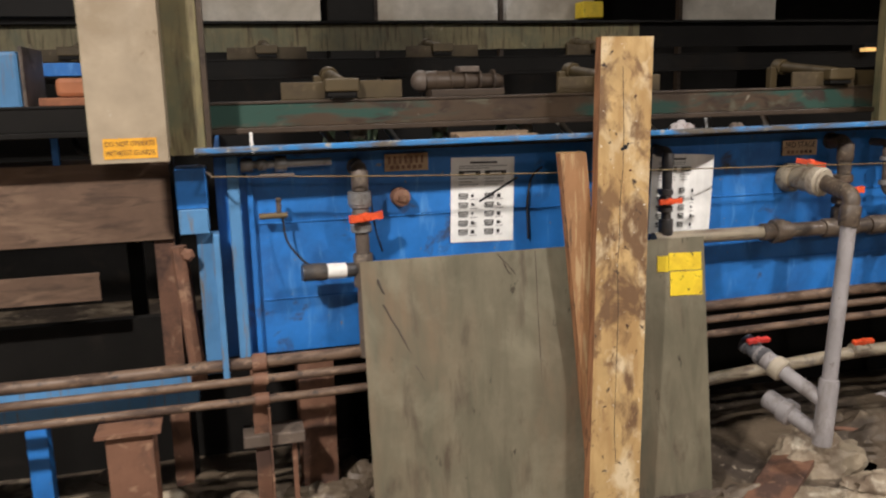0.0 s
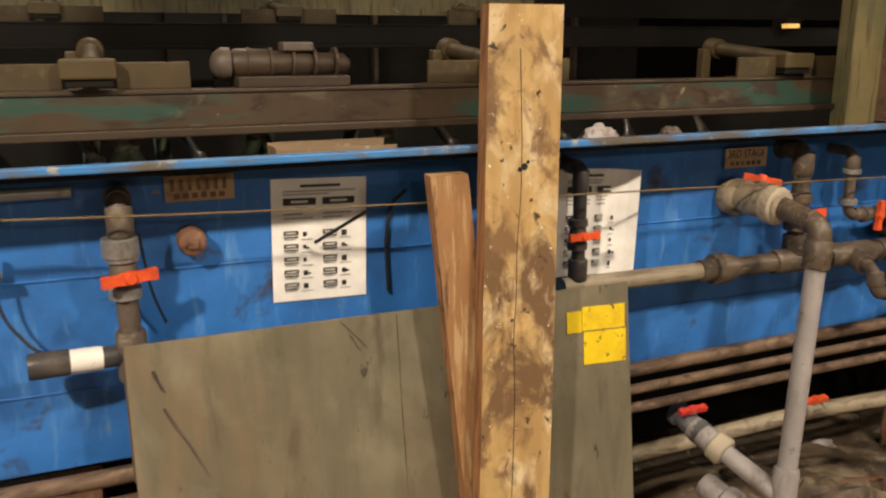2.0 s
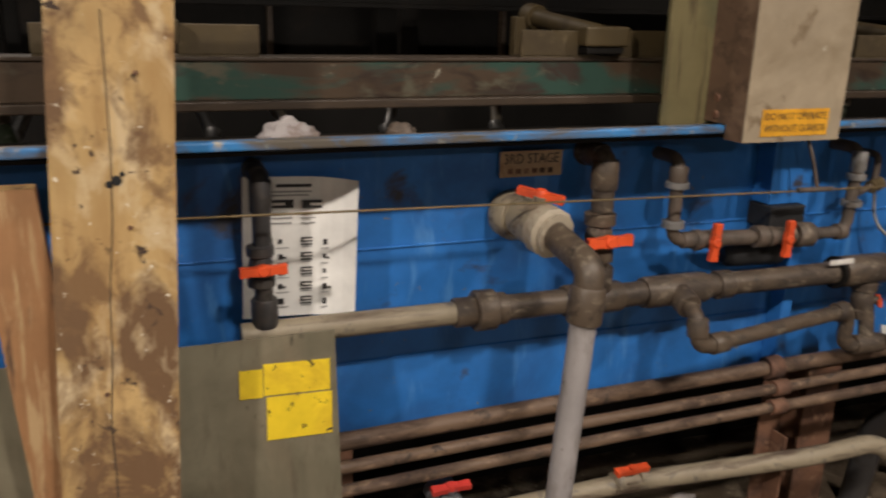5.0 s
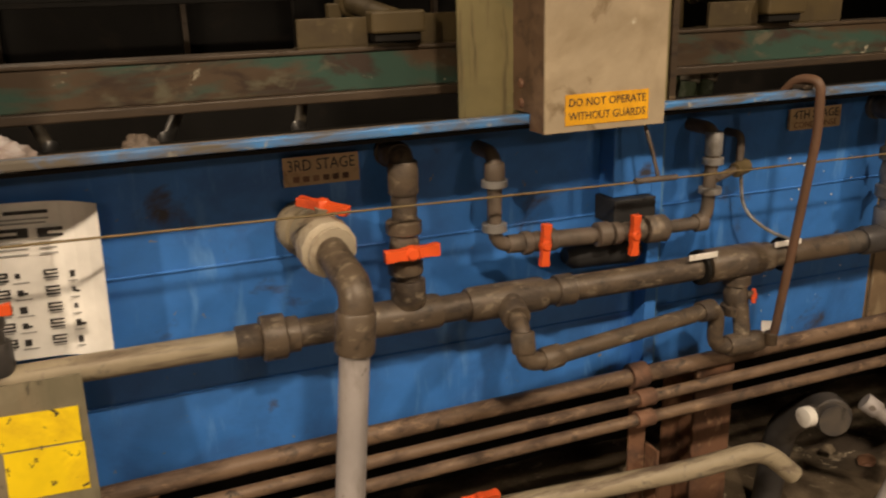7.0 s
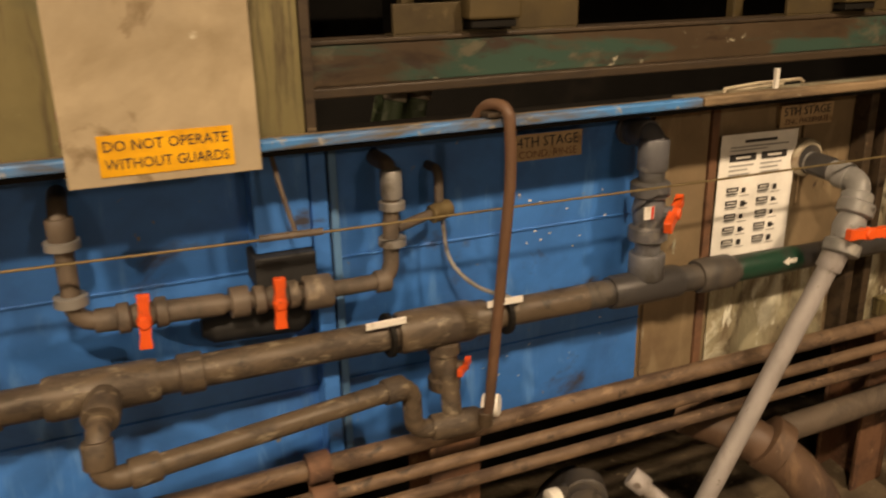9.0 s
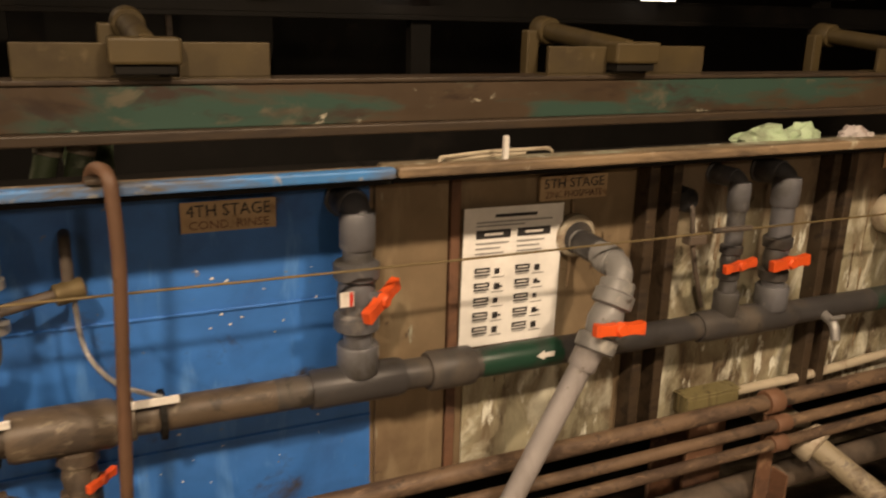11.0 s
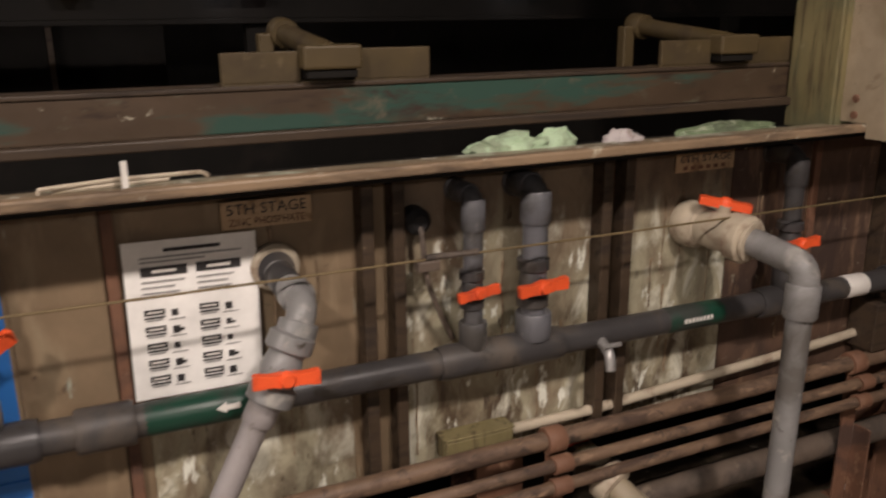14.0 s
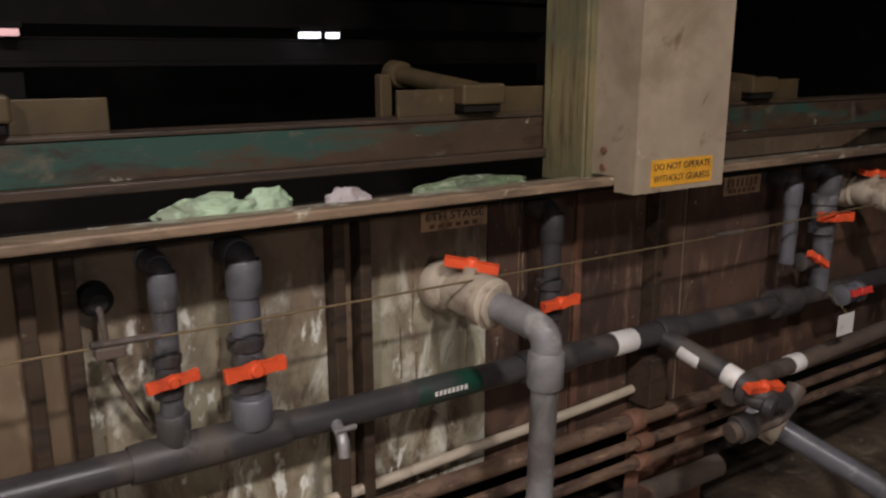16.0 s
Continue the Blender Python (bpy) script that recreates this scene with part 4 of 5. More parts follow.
cable = thing("hanging_cable", "thin black cable drooping on the blue tank", "cable")
run(cable, [(0.585, 2.49, 1.15), (0.60, 2.50, 1.02), (0.625, 2.52, 0.945)], 0.003, BLACK, turn=0.06, seg=8)
cable = thing("hanging_cable", "thin dark cable curving on the blue tank", "cable")
run(cable, [(1.18, 2.54, 1.19), (1.14, 2.54, 1.16), (1.125, 2.54, 1.08), (1.13, 2.54, 0.95)], 0.004, BLACK, turn=0.06, seg=8)
mk = thing("notice_stick", "thin dark rod hanging across the notice", "rod")
run(mk, [(0.955, 2.525, 1.088), (1.045, 2.41, 1.175)], 0.004, BLACK, seg=8)

# ---- low pressure branch of the third stage ----
ub = thing("bypass_pipe", "galvanised and brown bypass pipe looping below the rim", "pipe")
run(ub, [(2.505, W - 0.001, 1.222), (2.505, YP, 1.222), (2.503, YP, 1.038), (2.70, YP, 1.030), (2.925, YP, 1.022), (3.015, YP, 1.022), (3.022, YP, 1.225), (3.022, W - 0.001, 1.225)], 0.0145, DARKPIPE, turn=0.035)
for a, b, r, mat in (((2.505, YP, 1.205), (2.505, YP, 1.170), 0.020, DARKPIPE), ((2.504, YP, 1.172), (2.504, YP, 1.158), 0.026, GALV), ((2.503, YP, 1.085), (2.503, YP, 1.068), 0.025, GALV),
                     ((2.53, YP, 1.037), (2.565, YP, 1.035), 0.019, DARKPIPE), ((2.63, YP, 1.033), (2.725, YP, 1.029), 0.0185, DARKPIPE), ((2.735, YP, 1.029), (2.765, YP, 1.028), 0.026, DARKPIPE),
                     ((2.855, YP, 1.024), (2.905, YP, 1.022), 0.030, DARKPIPE), ((2.985, YP, 1.022), (3.012, YP, 1.022), 0.02, DARKPIPE),
                     ((3.020, YP, 1.10), (3.020, YP, 1.085), 0.025, GALV), ((3.022, YP, 1.165), (3.022, YP, 1.150), 0.023, GALV), ((3.022, YP, 1.22), (3.022, YP, 1.17), 0.019, GALV)):
    sleeve(ub, a, b, r, mat)
ball_valve("ball_valve", "brown bypass valve with an upright orange handle", (2.600, YP, 1.034), (1, 0, 0), (0, -1, 0), (0.06, 0, 1), 0.019, 0.088, DARKPIPE)
ball_valve("ball_valve", "brown bypass valve with an upright orange handle", (2.810, YP, 1.026), (1, 0, 0), (0, -1, 0), (0.04, 0, 1), 0.019, 0.088, DARKPIPE)
g = thing("gauge_line", "thin brass gauge line with a sagging tube", "fitting")
run(g, [(3.125, W - 0.001, 1.20), (3.125, 2.50, 1.20), (3.125, 2.50, 1.125), (3.03, YP, 1.115)], 0.009, DARKPIPE, turn=0.02, seg=10)
sleeve(g, (3.105, 2.49, 1.122), (3.145, 2.50, 1.128), 0.017, WIRE)
run(g, [(3.13, 2.50, 1.12), (3.135, 2.49, 1.03), (3.17, 2.45, 0.985), (3.24, 2.44, 0.955)], 0.004, GALV, "sagging_tube", turn=0.06, seg=8)

lowb = thing("drain_branch", "brown drain branch looping under the header pipe", "pipe")
run(lowb, [(2.530, YP, 0.918), (2.508, 2.352, 0.898), (2.506, 2.338, 0.832), (2.60, 2.352, 0.832), (3.03, 2.425, 0.830), (3.035, 2.432, 0.728), (3.19, 2.428, 0.724)], 0.018, MAINPIPE, turn=0.035)
sleeve(lowb, (2.526, 2.445, 0.915), (2.516, 2.392, 0.905), 0.029, MAINPIPE, "tee")
sleeve(lowb, (2.508, 2.352, 0.895), (2.507, 2.343, 0.855), 0.0235, MAINPIPE)
sleeve(lowb, (2.545, 2.344, 0.832), (2.59, 2.350, 0.832), 0.0235, MAINPIPE)
sleeve(lowb, (2.975, 2.416, 0.8305), (3.015, 2.423, 0.830), 0.0235, MAINPIPE)
sleeve(lowb, (3.07, 2.431, 0.727), (3.165, 2.428, 0.7245), 0.025, MAINPIPE, "tee")
sleeve(lowb, (3.19, YP - 0.01, 0.735), (3.215, YP - 0.03, 0.737), 0.022, WHITE, "white_cap", "bright white plastic cap")
run(lowb, [(3.115, YP, 0.89), (3.115, 2.432, 0.73)], 0.019, MAINPIPE)
ball_valve("ball_valve", "brown drain valve with a small orange handle", (3.113, YP, 0.835), (0, 0, 1), (0.75, -0.66, 0), (0.66, 0.75, 0.02), 0.025, 0.062, MAINPIPE)
for x in (3.0, 3.235):
    s = thing("pipe_tag", "pale reflective tag strapped on the pipe", "tag", group="pipe tags")
    part("tag", cube(x - 0.045, x + 0.03, YP - 0.03, YP - 0.026, hz(x) + 0.030, hz(x) + 0.043, 0.001), WHITE, s)
    part("strap", collar((x, YP, hz(x)), (x + 0.01, YP, hz(x)), 0.0405), DARK, s)

hs = thing("rubber_hose", "brown rubber hose hooked over the tank rim", "hose")
run(hs, [(3.165, 2.43, 1.295), (3.170, 2.40, 1.328), (3.188, 2.352, 1.328), (3.192, 2.350, 1.22), (3.172, 2.395, 0.76), (3.168, 2.40, 0.735)], 0.0098, HOSE, turn=0.05)

part('end_ferrule', collar((3.1675, 2.3995, 0.755), (3.1675, 2.3995, 0.725), 0.0145), BROWNSTEEL, hs)
part('hook_clip', cube(3.158, 3.182, 2.366, 2.398, 1.3085, 1.3165, 0.002), BROWNSTEEL, hs)
bx = thing("junction_box", "blue painted box under the rim, its shadow a black slab below", "box")
part("body", cube(2.79, 2.885, 2.49, W - 0.001, 1.095, 1.275, 0.003), BLUE, bx)
# Black slab modelled in place of the shadow below the box.
part("base", cube(2.782, 2.885, 2.47, W - 0.001, 1.040, 1.094, 0.003), BLACK, bx)
part("hook_strap", tube([(2.815, 2.44, 1.285), (2.822, 2.41, 1.22), (2.838, 2.40, 1.150)], 0.004, seg=8), DARKPIPE, bx)
db = thing("dark_pump_casing", "black pump casing behind the header pipe", "pump")
part("casing", lathe((2.69, 2.515, 0.975), (2.875, 2.515, 0.965), [(0, 0.018), (0.1, 0.030), (0.9, 0.030), (1, 0.018)]), BLACK, db, smooth=True)

bx = thing("junction_box", "dull blue box at the tank end", "box")
part("body", cube(0.012, 0.100, 2.46, 2.56, 1.125, 1.245, 0.003), BLUE, bx)
part("base", cube(0.014, 0.098, 2.46, 2.56, 1.050, 1.1245, 0.003), BLUE_PALE, bx)
ep = thing("end_post", "pale blue channel post at the tank end", "post")
part("web", cube(0.058, 0.124, 2.50, 2.512, 0.60, 1.049, 0.002), BLUE_PALE, ep)
part("flange", cube(0.106, 0.124, 2.44, 2.499, 0.60, 1.048, 0.002), BLUE_PALE, ep)
part("bolt", lathe((0.03, 2.47, 0.99), (0.03, 2.45, 0.99), [(0, 0.02), (0.5, 0.022), (1, 0.012)], 6), RUST, ep)

# ---- guide wire ----
wire = thing("guide_wire", "taut tan steel cable strung along the tank front", "cable")
WPTS = [(0.118, 1.223), (0.713, 1.196), (1.30, 1.180), (1.90, 1.167), (2.80, 1.148), (3.70, 1.138), (4.75, 1.134), (5.71, 1.133), (6.9, 1.150)]
run(wire, [(x, 2.40, z) for x, z in WPTS], 0.0023, WIRE, "cable", turn=0.2, seg=8)
for x, z in ((0.30, 1.2147), (2.83, 1.1475), (4.33, 1.136), (5.71, 1.133)):
    run(wire, [(x - 0.05, 2.398, z + 0.004), (x + 0.05, 2.398, z + 0.002)], 0.006, DARKPIPE, "splice", seg=8)
part("anchor", tube([(0.118, 2.40, 1.223), (0.10, 2.47, 1.235)], 0.004, seg=8), DARKPIPE, wire)

# ---- stand pipes ----
def stand_pipe(x, zf, flange_mat, nut_mat, pipe_mat, foot, label, knee, end):
    """A wall valve whose elbow turns down, at the knee, into a pipe that drops to its end."""
    t = thing("stand_pipe", label, "pipe", group="stand pipes")
    part("wall_flange", lathe((x - 0.03, W - 0.001, zf), (x - 0.026, W - 0.055, zf), [(0, 0.046), (0.2, 0.052), (0.8, 0.052), (1, 0.044)]), flange_mat, t, smooth=True)
    part("valve_barrel", lathe((x - 0.026, W - 0.055, zf), (x - 0.020, 2.40, zf), [(0, 0.036), (0.5, 0.043), (1, 0.037)]), flange_mat, t, smooth=True)
    part("valve_nut", nut((x - 0.021, 2.405, zf), (x - 0.016, 2.365, zf - 0.002), 0.051), nut_mat, t, smooth=True)
    part("nut_lip", collar((x - 0.016, 2.366, zf - 0.002), (x - 0.014, 2.358, zf - 0.003), 0.043), nut_mat, t, smooth=True)
    elbow_mat = MAINPIPE if pipe_mat is PALEPVC else pipe_mat
    k, e = Vector(knee), Vector((end[0], end[1], foot))
    d = (e - k).normalized()
    run(t, [(x - 0.018, 2.37, zf), knee, tuple(k + d * 0.09)], 0.0285, elbow_mat, "elbow", turn=0.032)
    run(t, [tuple(k + d * 0.08), tuple(e)], 0.0250, pipe_mat)
    sleeve(t, tuple(k + d * 0.035), tuple(k + d * 0.105), 0.0335, elbow_mat, "elbow_socket")
    return t


stand_pipe(2.166, 1.108, BEIGEPIPE, IVORY, PALEPVC, 0.24, "pale grey plastic stand pipe dropping from a wall valve", (2.158, 2.235, 1.078), (2.065, 2.183))
ball_valve("ball_valve", "wall valve with a tilted orange handle", (2.155, 2.455, 1.112), (0, -1, 0.0), (0.10, -0.15, 1), (1, -0.75, -0.42), 0.034, 0.098, BEIGEPIPE)
stand_pipe(5.004, 1.092, IVORY, IVORY, MIDPVC, 0.02, "grey plastic stand pipe dropping from an ivory wall valve", (5.012, 2.24, 1.068), (4.975, 2.225))
ball_valve("ball_valve", "ivory wall valve with a tilted orange handle", (4.982, 2.45, 1.095), (0, -1, 0.0), (0.10, -0.15, 1), (1, -0.75, -0.42), 0.036, 0.108, IVORY)
# fifth stage: ring, elbow, valve and a long slanting pipe
s5 = thing("slanting_drain_pipe", "pale grey plastic pipe slanting down from a wall outlet", "pipe")
part("wall_ring", lathe((4.05, W - 0.001, 1.118), (4.05, W - 0.028, 1.118), [(0, 0.041), (0.3, 0.044), (0.8, 0.043), (1, 0.037)]), IVORY, s5, "crusted white ring", smooth=True)
part('ring_bore', collar((4.05, W - 0.0285, 1.116), (4.05, W - 0.0305, 1.116), 0.033), DARKPVC, s5)
run(s5, [(4.05, W - 0.02, 1.110), (4.062, 2.392, 1.092), (4.028, 2.37, 1.02)], 0.0245, MIDPVC, turn=0.025)
sleeve(s5, (4.051, W - 0.035, 1.109), (4.054, W - 0.09, 1.104), 0.0262, DARKPVC, 'socket')
sleeve(s5, (4.061, 2.418, 1.094), (4.058, 2.446, 1.098), 0.030, MIDPVC, 'elbow_rim')
sleeve(s5, (4.050, 2.384, 1.068), (4.034, 2.374, 1.033), 0.033, MIDPVC, "elbow_socket")
run(s5, [(4.010, 2.364, 0.995), (3.982, 2.362, 0.950), (3.697, 2.39, 0.368), (3.55, 2.40, 0.06)], 0.0215, PALEPVC, "slanting_pipe")
sleeve(s5, (3.990, 2.362, 0.965), (3.966, 2.364, 0.915), 0.027, PALEPVC, "coupling")
ball_valve("ball_valve", "grey plastic valve with a level orange handle", (4.010, 2.362, 1.002), (0.5, 0.15, 1), (-0.05, -1, 0.05), (1, 0, -0.06), 0.030, 0.104, MIDPVC)

# ---- three long pipes below the tanks ----
for z, r, y, x0, rise in ((0.632, 0.0195, 2.475, -2.2, 0.044), (0.589, 0.0135, 2.44, -2.2, 0.047), (0.524, 0.0135, 2.44, -2.2, 0.060)):
    t = thing("long_pipe", "long rust-brown pipe running below the tanks", "pipe", group="long pipes")
    rnd = random.Random(int(z * 1000))
    pts = []
    for i in range(11):
        x = x0 + i * 0.92
        up = rise * max(0, min(1, (x - 0.6) / 1.2))
        pts.append((x, y, z + up + rnd.uniform(-0.002, 0.002)))
    run(t, pts, r, RUSTPIPE, turn=0.2)
    for x in (0.215, 2.86, 4.60, 5.50):
        up = rise * max(0, min(1, (x - 0.6) / 1.2))
        sleeve(t, (x - 0.022, y, z + up), (x + 0.022, y, z + up), r * 1.5, RUST, "coupling")


def pipe_stand(x):
    t = thing("pipe_stand", "rusted angle iron stand holding the long pipes", "stand", group="pipe stands")
    part("upright", cube(x - 0.025, x + 0.020, 2.468, 2.474, -0.02, 0.645, 0.001), RUST, t)
    part("upright", cube(x + 0.0205, x + 0.0265, 2.42, 2.468, -0.02, 0.50, 0.001), RUST, t)
    part("foot", cube(x - 0.06, x + 0.06, 2.40, 2.50, 0.0, 0.02), RUST, t)


for x in (0.21, 2.865, 4.605, 5.505):
    pipe_stand(x)


def beam_leg(x, y, top):
    t = thing("beam_leg", "rusty I-beam stub carrying the long pipes", "beam", group="beam legs")
    part("web", cube(x - 0.006, x + 0.006, y - 0.05, y + 0.05, 0.012, top - 0.012), RUST, t)
    for s in (-1, 1):
        part("flange", cube(x - 0.065, x + 0.065, y + s * 0.056 - 0.006, y + s * 0.056 + 0.006, 0.012, top - 0.012, 0.002), RUST, t)
    part("cap_plate", cube(x - 0.09, x + 0.09, y - 0.08, y + 0.08, top - 0.012, top), RUST, t)
    part("base_plate", cube(x - 0.09, x + 0.09, y - 0.09, y + 0.09, 0.0, 0.012), RUST, t)


beam_leg(-0.17, 2.42, 0.505)

# ---- low pipes and valves under the tanks ----
def low_drain(x, y0, z0, x1, y1, z1, r, mat, nut_mat, label):
    t = thing("low_drain_pipe", label, "pipe", group="low drain pipes")
    run(t, [(x, y0, z0), (x1, y1, z1)], r, mat)
    a, b = Vector((x, y0, z0)), Vector((x1, y1, z1))
    d = (b - a).normalized()
    part("union_nut", nut(a + d * 0.02, a + d * 0.065, r * 1.65), nut_mat, t, smooth=True)
    part("socket", collar(a - d * 0.05, a + d * 0.02, r * 1.3), mat, t, smooth=True)
    return t


low_drain(2.0, 2.40, 0.462, 2.075, 2.195, 0.375, 0.026, PALEPVC, IVORY, "pale grey drain pipe with a ribbed union joining the stand pipe")
low_drain(2.02, 2.36, 0.305, 2.06, 2.19, 0.262, 0.028, PALEPVC, PALEPVC, "pale grey drain pipe with a socket near the floor")
st = thing("pipe_tee", "pale grey tee at the foot of the stand pipe", "fitting")
part("tee", collar((2.088, 2.196, 0.455), (2.063, 2.182, 0.225), 0.033), PALEPVC, st, smooth=True)
ball_valve("ball_valve", "low valve with a red handle in the shade", (1.985, 2.46, 0.485), (-0.2, 1, 0.35), (0, -0.3, 1), (1, 0, 0.05), 0.028, 0.09, GREYPVC, REDPLAS)
ball_valve("ball_valve", "low valve with an orange handle on a pale pipe", (2.46, 2.47, 0.435), (1, 0, 0), (0, -0.25, 1), (1, 0, 0.05), 0.022, 0.09, BEIGEPIPE)
t = thing("low_cross_pipe", "pale dirty pipe running low under the tank", "pipe")
run(t, [(1.78, 2.60, 0.33), (2.46, 2.47, 0.43), (2.95, 2.38, 0.46), (3.15, 2.37, 0.47), (3.22, 2.34, 0.40)], 0.024, BEIGEPIPE, turn=0.06)
t = thing("capped_drain", "grey drain stub with a blue-white cap", "pipe")
run(t, [(3.45, 2.66, 0.0), (3.45, 2.62, 0.33), (3.44, 2.50, 0.46), (3.40, 2.40, 0.47)], 0.04, DARKPVC, turn=0.05)
sleeve(t, (3.44, 2.47, 0.462), (3.415, 2.42, 0.468), 0.047, DARKPVC)
sleeve(t, (3.335, 2.44, 0.475), (3.36, 2.44, 0.475), 0.026, WHITE, "cap", "pale blue-white cap")
run(t, [(3.36, 2.44, 0.475), (3.43, 2.48, 0.46)], 0.022, DARKPVC)
t = thing("low_branch_pipe", "pale pipe crossing low under the tank", "pipe")
run(t, [(3.55, 2.45, 0.47), (3.66, 2.34, 0.36), (3.72, 2.28, 0.30)], 0.017, PALEPVC, turn=0.04)
sleeve(t, (3.55, 2.45, 0.47), (3.575, 2.425, 0.447), 0.024, PALEPVC)
t = thing("rusty_big_elbow", "thick rusted flanged elbow under the tank", "pipe")
# Elbow rust is darkened for the dim space below the tank.
run(t, [(3.80, 2.58, 0.50), (3.86, 2.44, 0.50), (3.99, 2.36, 0.40), (4.05, 2.30, 0.22), (4.05, 2.28, 0.02)], 0.052, SHADERUST, turn=0.1)
sleeve(t, (3.90, 2.42, 0.485), (3.93, 2.395, 0.46), 0.068, SHADERUST, "flange")
t = thing("low_run_pipe", "brown pipe running low beneath the rusty tank", "pipe")
run(t, [(4.05, 2.52, 0.41), (4.9, 2.52, 0.43), (5.9, 2.52, 0.42)], 0.034, DARKPIPE, turn=0.1)
low_drain(4.73, 2.50, 0.56, 4.86, 2.18, 0.40, 0.030, BEIGEPIPE, IVORY, "dirty beige drain pipe with an ivory union")
ball_valve("ball_valve", "low dirty valve with a red handle", (4.70, 2.54, 0.575), (0.35, -0.9, -0.4), (0, -0.2, 1), (1, 0, 0.05), 0.027, 0.06, DARKPIPE, REDPLAS)
low_drain(5.93, 2.42, 0.60, 6.10, 2.08, 0.44, 0.032, GREYPVC, IVORY, "grey drain pipe with an ivory union")
ball_valve("ball_valve", "low dirty valve with a red handle", (5.90, 2.47, 0.62), (0.35, -0.9, -0.4), (0, -0.2, 1), (1, 0, 0.05), 0.027, 0.05, DARKPIPE, REDPLAS)
cd = thing("conduit_run", "pale dirty conduit running along the tank foot", "conduit")
run(cd, [(4.52, W - 0.022, 0.690), (4.75, W - 0.03, 0.695), (5.0, W - 0.03, 0.708), (5.35, W - 0.03, 0.722), (5.6, W - 0.03, 0.738)], 0.012, IVORY, turn=0.1, seg=10)
cb = thing("conduit_box", "dirty olive conduit box on the tank wall", "box")
part("body", cube(4.36, 4.516, W - 0.055, W - 0.008, 0.668, 0.712, 0.004), COLUMN, cb)
part("lid", cube(4.358, 4.518, W - 0.056, W - 0.008, 0.7125, 0.718, 0.002), COLUMN, cb)
sp = thing("spigot", "crusted metal spigot on the header pipe", "tap")
run(sp, [(4.69, YP, hz(4.69)), (4.682, 2.405, 0.885), (4.68, 2.395, 0.85)], 0.011, GALV, turn=0.02)
part("cross_handle", cube(4.665, 4.71, 2.40, 2.41, 0.895, 0.904, 0.003), GALV, sp)

# ---- seventh stage at the far end ----
e = thing("branch_manifold", "dark plastic branch with white wrap bands leaving the header", "pipe")
run(e, [(5.56, YP, hz(5.56)), (5.60, 2.33, 0.85), (5.63, 2.20, 0.80), (5.72, 2.22, 0.77)], 0.024, DARKPVC, turn=0.04)
sleeve(e, (5.578, 2.405, 0.872), (5.592, 2.355, 0.853), 0.0255, WHITE, "wrap_band", "white wrap band")
sleeve(e, (5.605, 2.30, 0.84), (5.613, 2.265, 0.828), 0.0255, WHITE, "wrap_band", "white wrap band")
run(e, [(5.62, 2.29, 0.78), (5.80, 2.36, 0.76), (6.02, 2.40, 0.735), (6.6, 2.42, 0.74)], 0.024, DARKPIPE, turn=0.05)
sleeve(e, (6.0, 2.398, 0.737), (6.06, 2.401, 0.736), 0.026, WHITE, "wrap_band", "white wrap band")
run(e, [(5.60, 2.27, 0.70), (5.75, 2.24, 0.72), (5.80, 2.24, 0.78)], 0.024, DARKPIPE, turn=0.04)
sleeve(e, (5.62, 2.267, 0.703), (5.66, 2.26, 0.71), 0.033, DARKPVC)
ball_valve("ball_valve", "dark branch valve with an orange handle", (5.625, 2.225, 0.795), (0.2, -0.8, -0.2), (0.1, -0.4, 1), (1, -0.1, -0.12), 0.022, 0.11, DARKPVC)
bb = thing("bracket_block", "dull brown block under the branch", "block")
part("body", cube(5.54, 5.60, 2.46, 2.54, 0.70, 0.83, 0.004), BROWNSTEEL, bb)
riser(6.052, 0.020, 1.225, 1.0, GREYPVC, "grey plastic riser at the seventh stage", bushing=False)
ball_valve("ball_valve", "grey valve with a red-orange handle at the seventh stage", (6.11, 2.44, 1.005), (1, 0, 0), (0, -1, 0.3), (0.8, 0, -0.5), 0.02, 0.085, DARKPVC)
riser(6.215, 0.026, 1.235, 0.90, GREYPVC, "blue-grey plastic riser at the seventh stage", bushing=False)
ball_valve("ball_valve", "grey valve with an orange handle at the seventh stage", (6.20, YP, 1.12), (0, 0, 1), (-0.2, -1, 0), (1, -0.1, -0.06), 0.028, 0.12, GREYPVC)
ball_valve("ball_valve", "grey valve with a red handle at the seventh stage", (6.30, 2.42, 0.885), (1, 0, 0), (0, -1, 0.4), (1, 0, 0), 0.024, 0.09, GREYPVC, REDPLAS)
stand_pipe(6.42, 1.165, IVORY, IVORY, GREYPVC, 0.02, "grey plastic stand pipe at the seventh stage", (6.428, 2.24, 1.135), (6.39, 2.235))
ball_valve("ball_valve", "ivory wall valve with an orange handle", (6.39, 2.45, 1.165), (0, -1, 0.0), (0.10, -0.15, 1), (1, -0.1, -0.12), 0.036, 0.11, IVORY)
wt = thing("pipe_tag", "white paper tag hung on the pipes", "tag", group="pipe tags")
part("tag", cube(6.14, 6.215, 2.35, 2.3515, 0.805, 0.865, m=None), WHITE, wt)
part("string", tube([(6.18, 2.352, 0.865), (6.185, 2.41, 0.905)], 0.0015, seg=6), WIRE, wt)

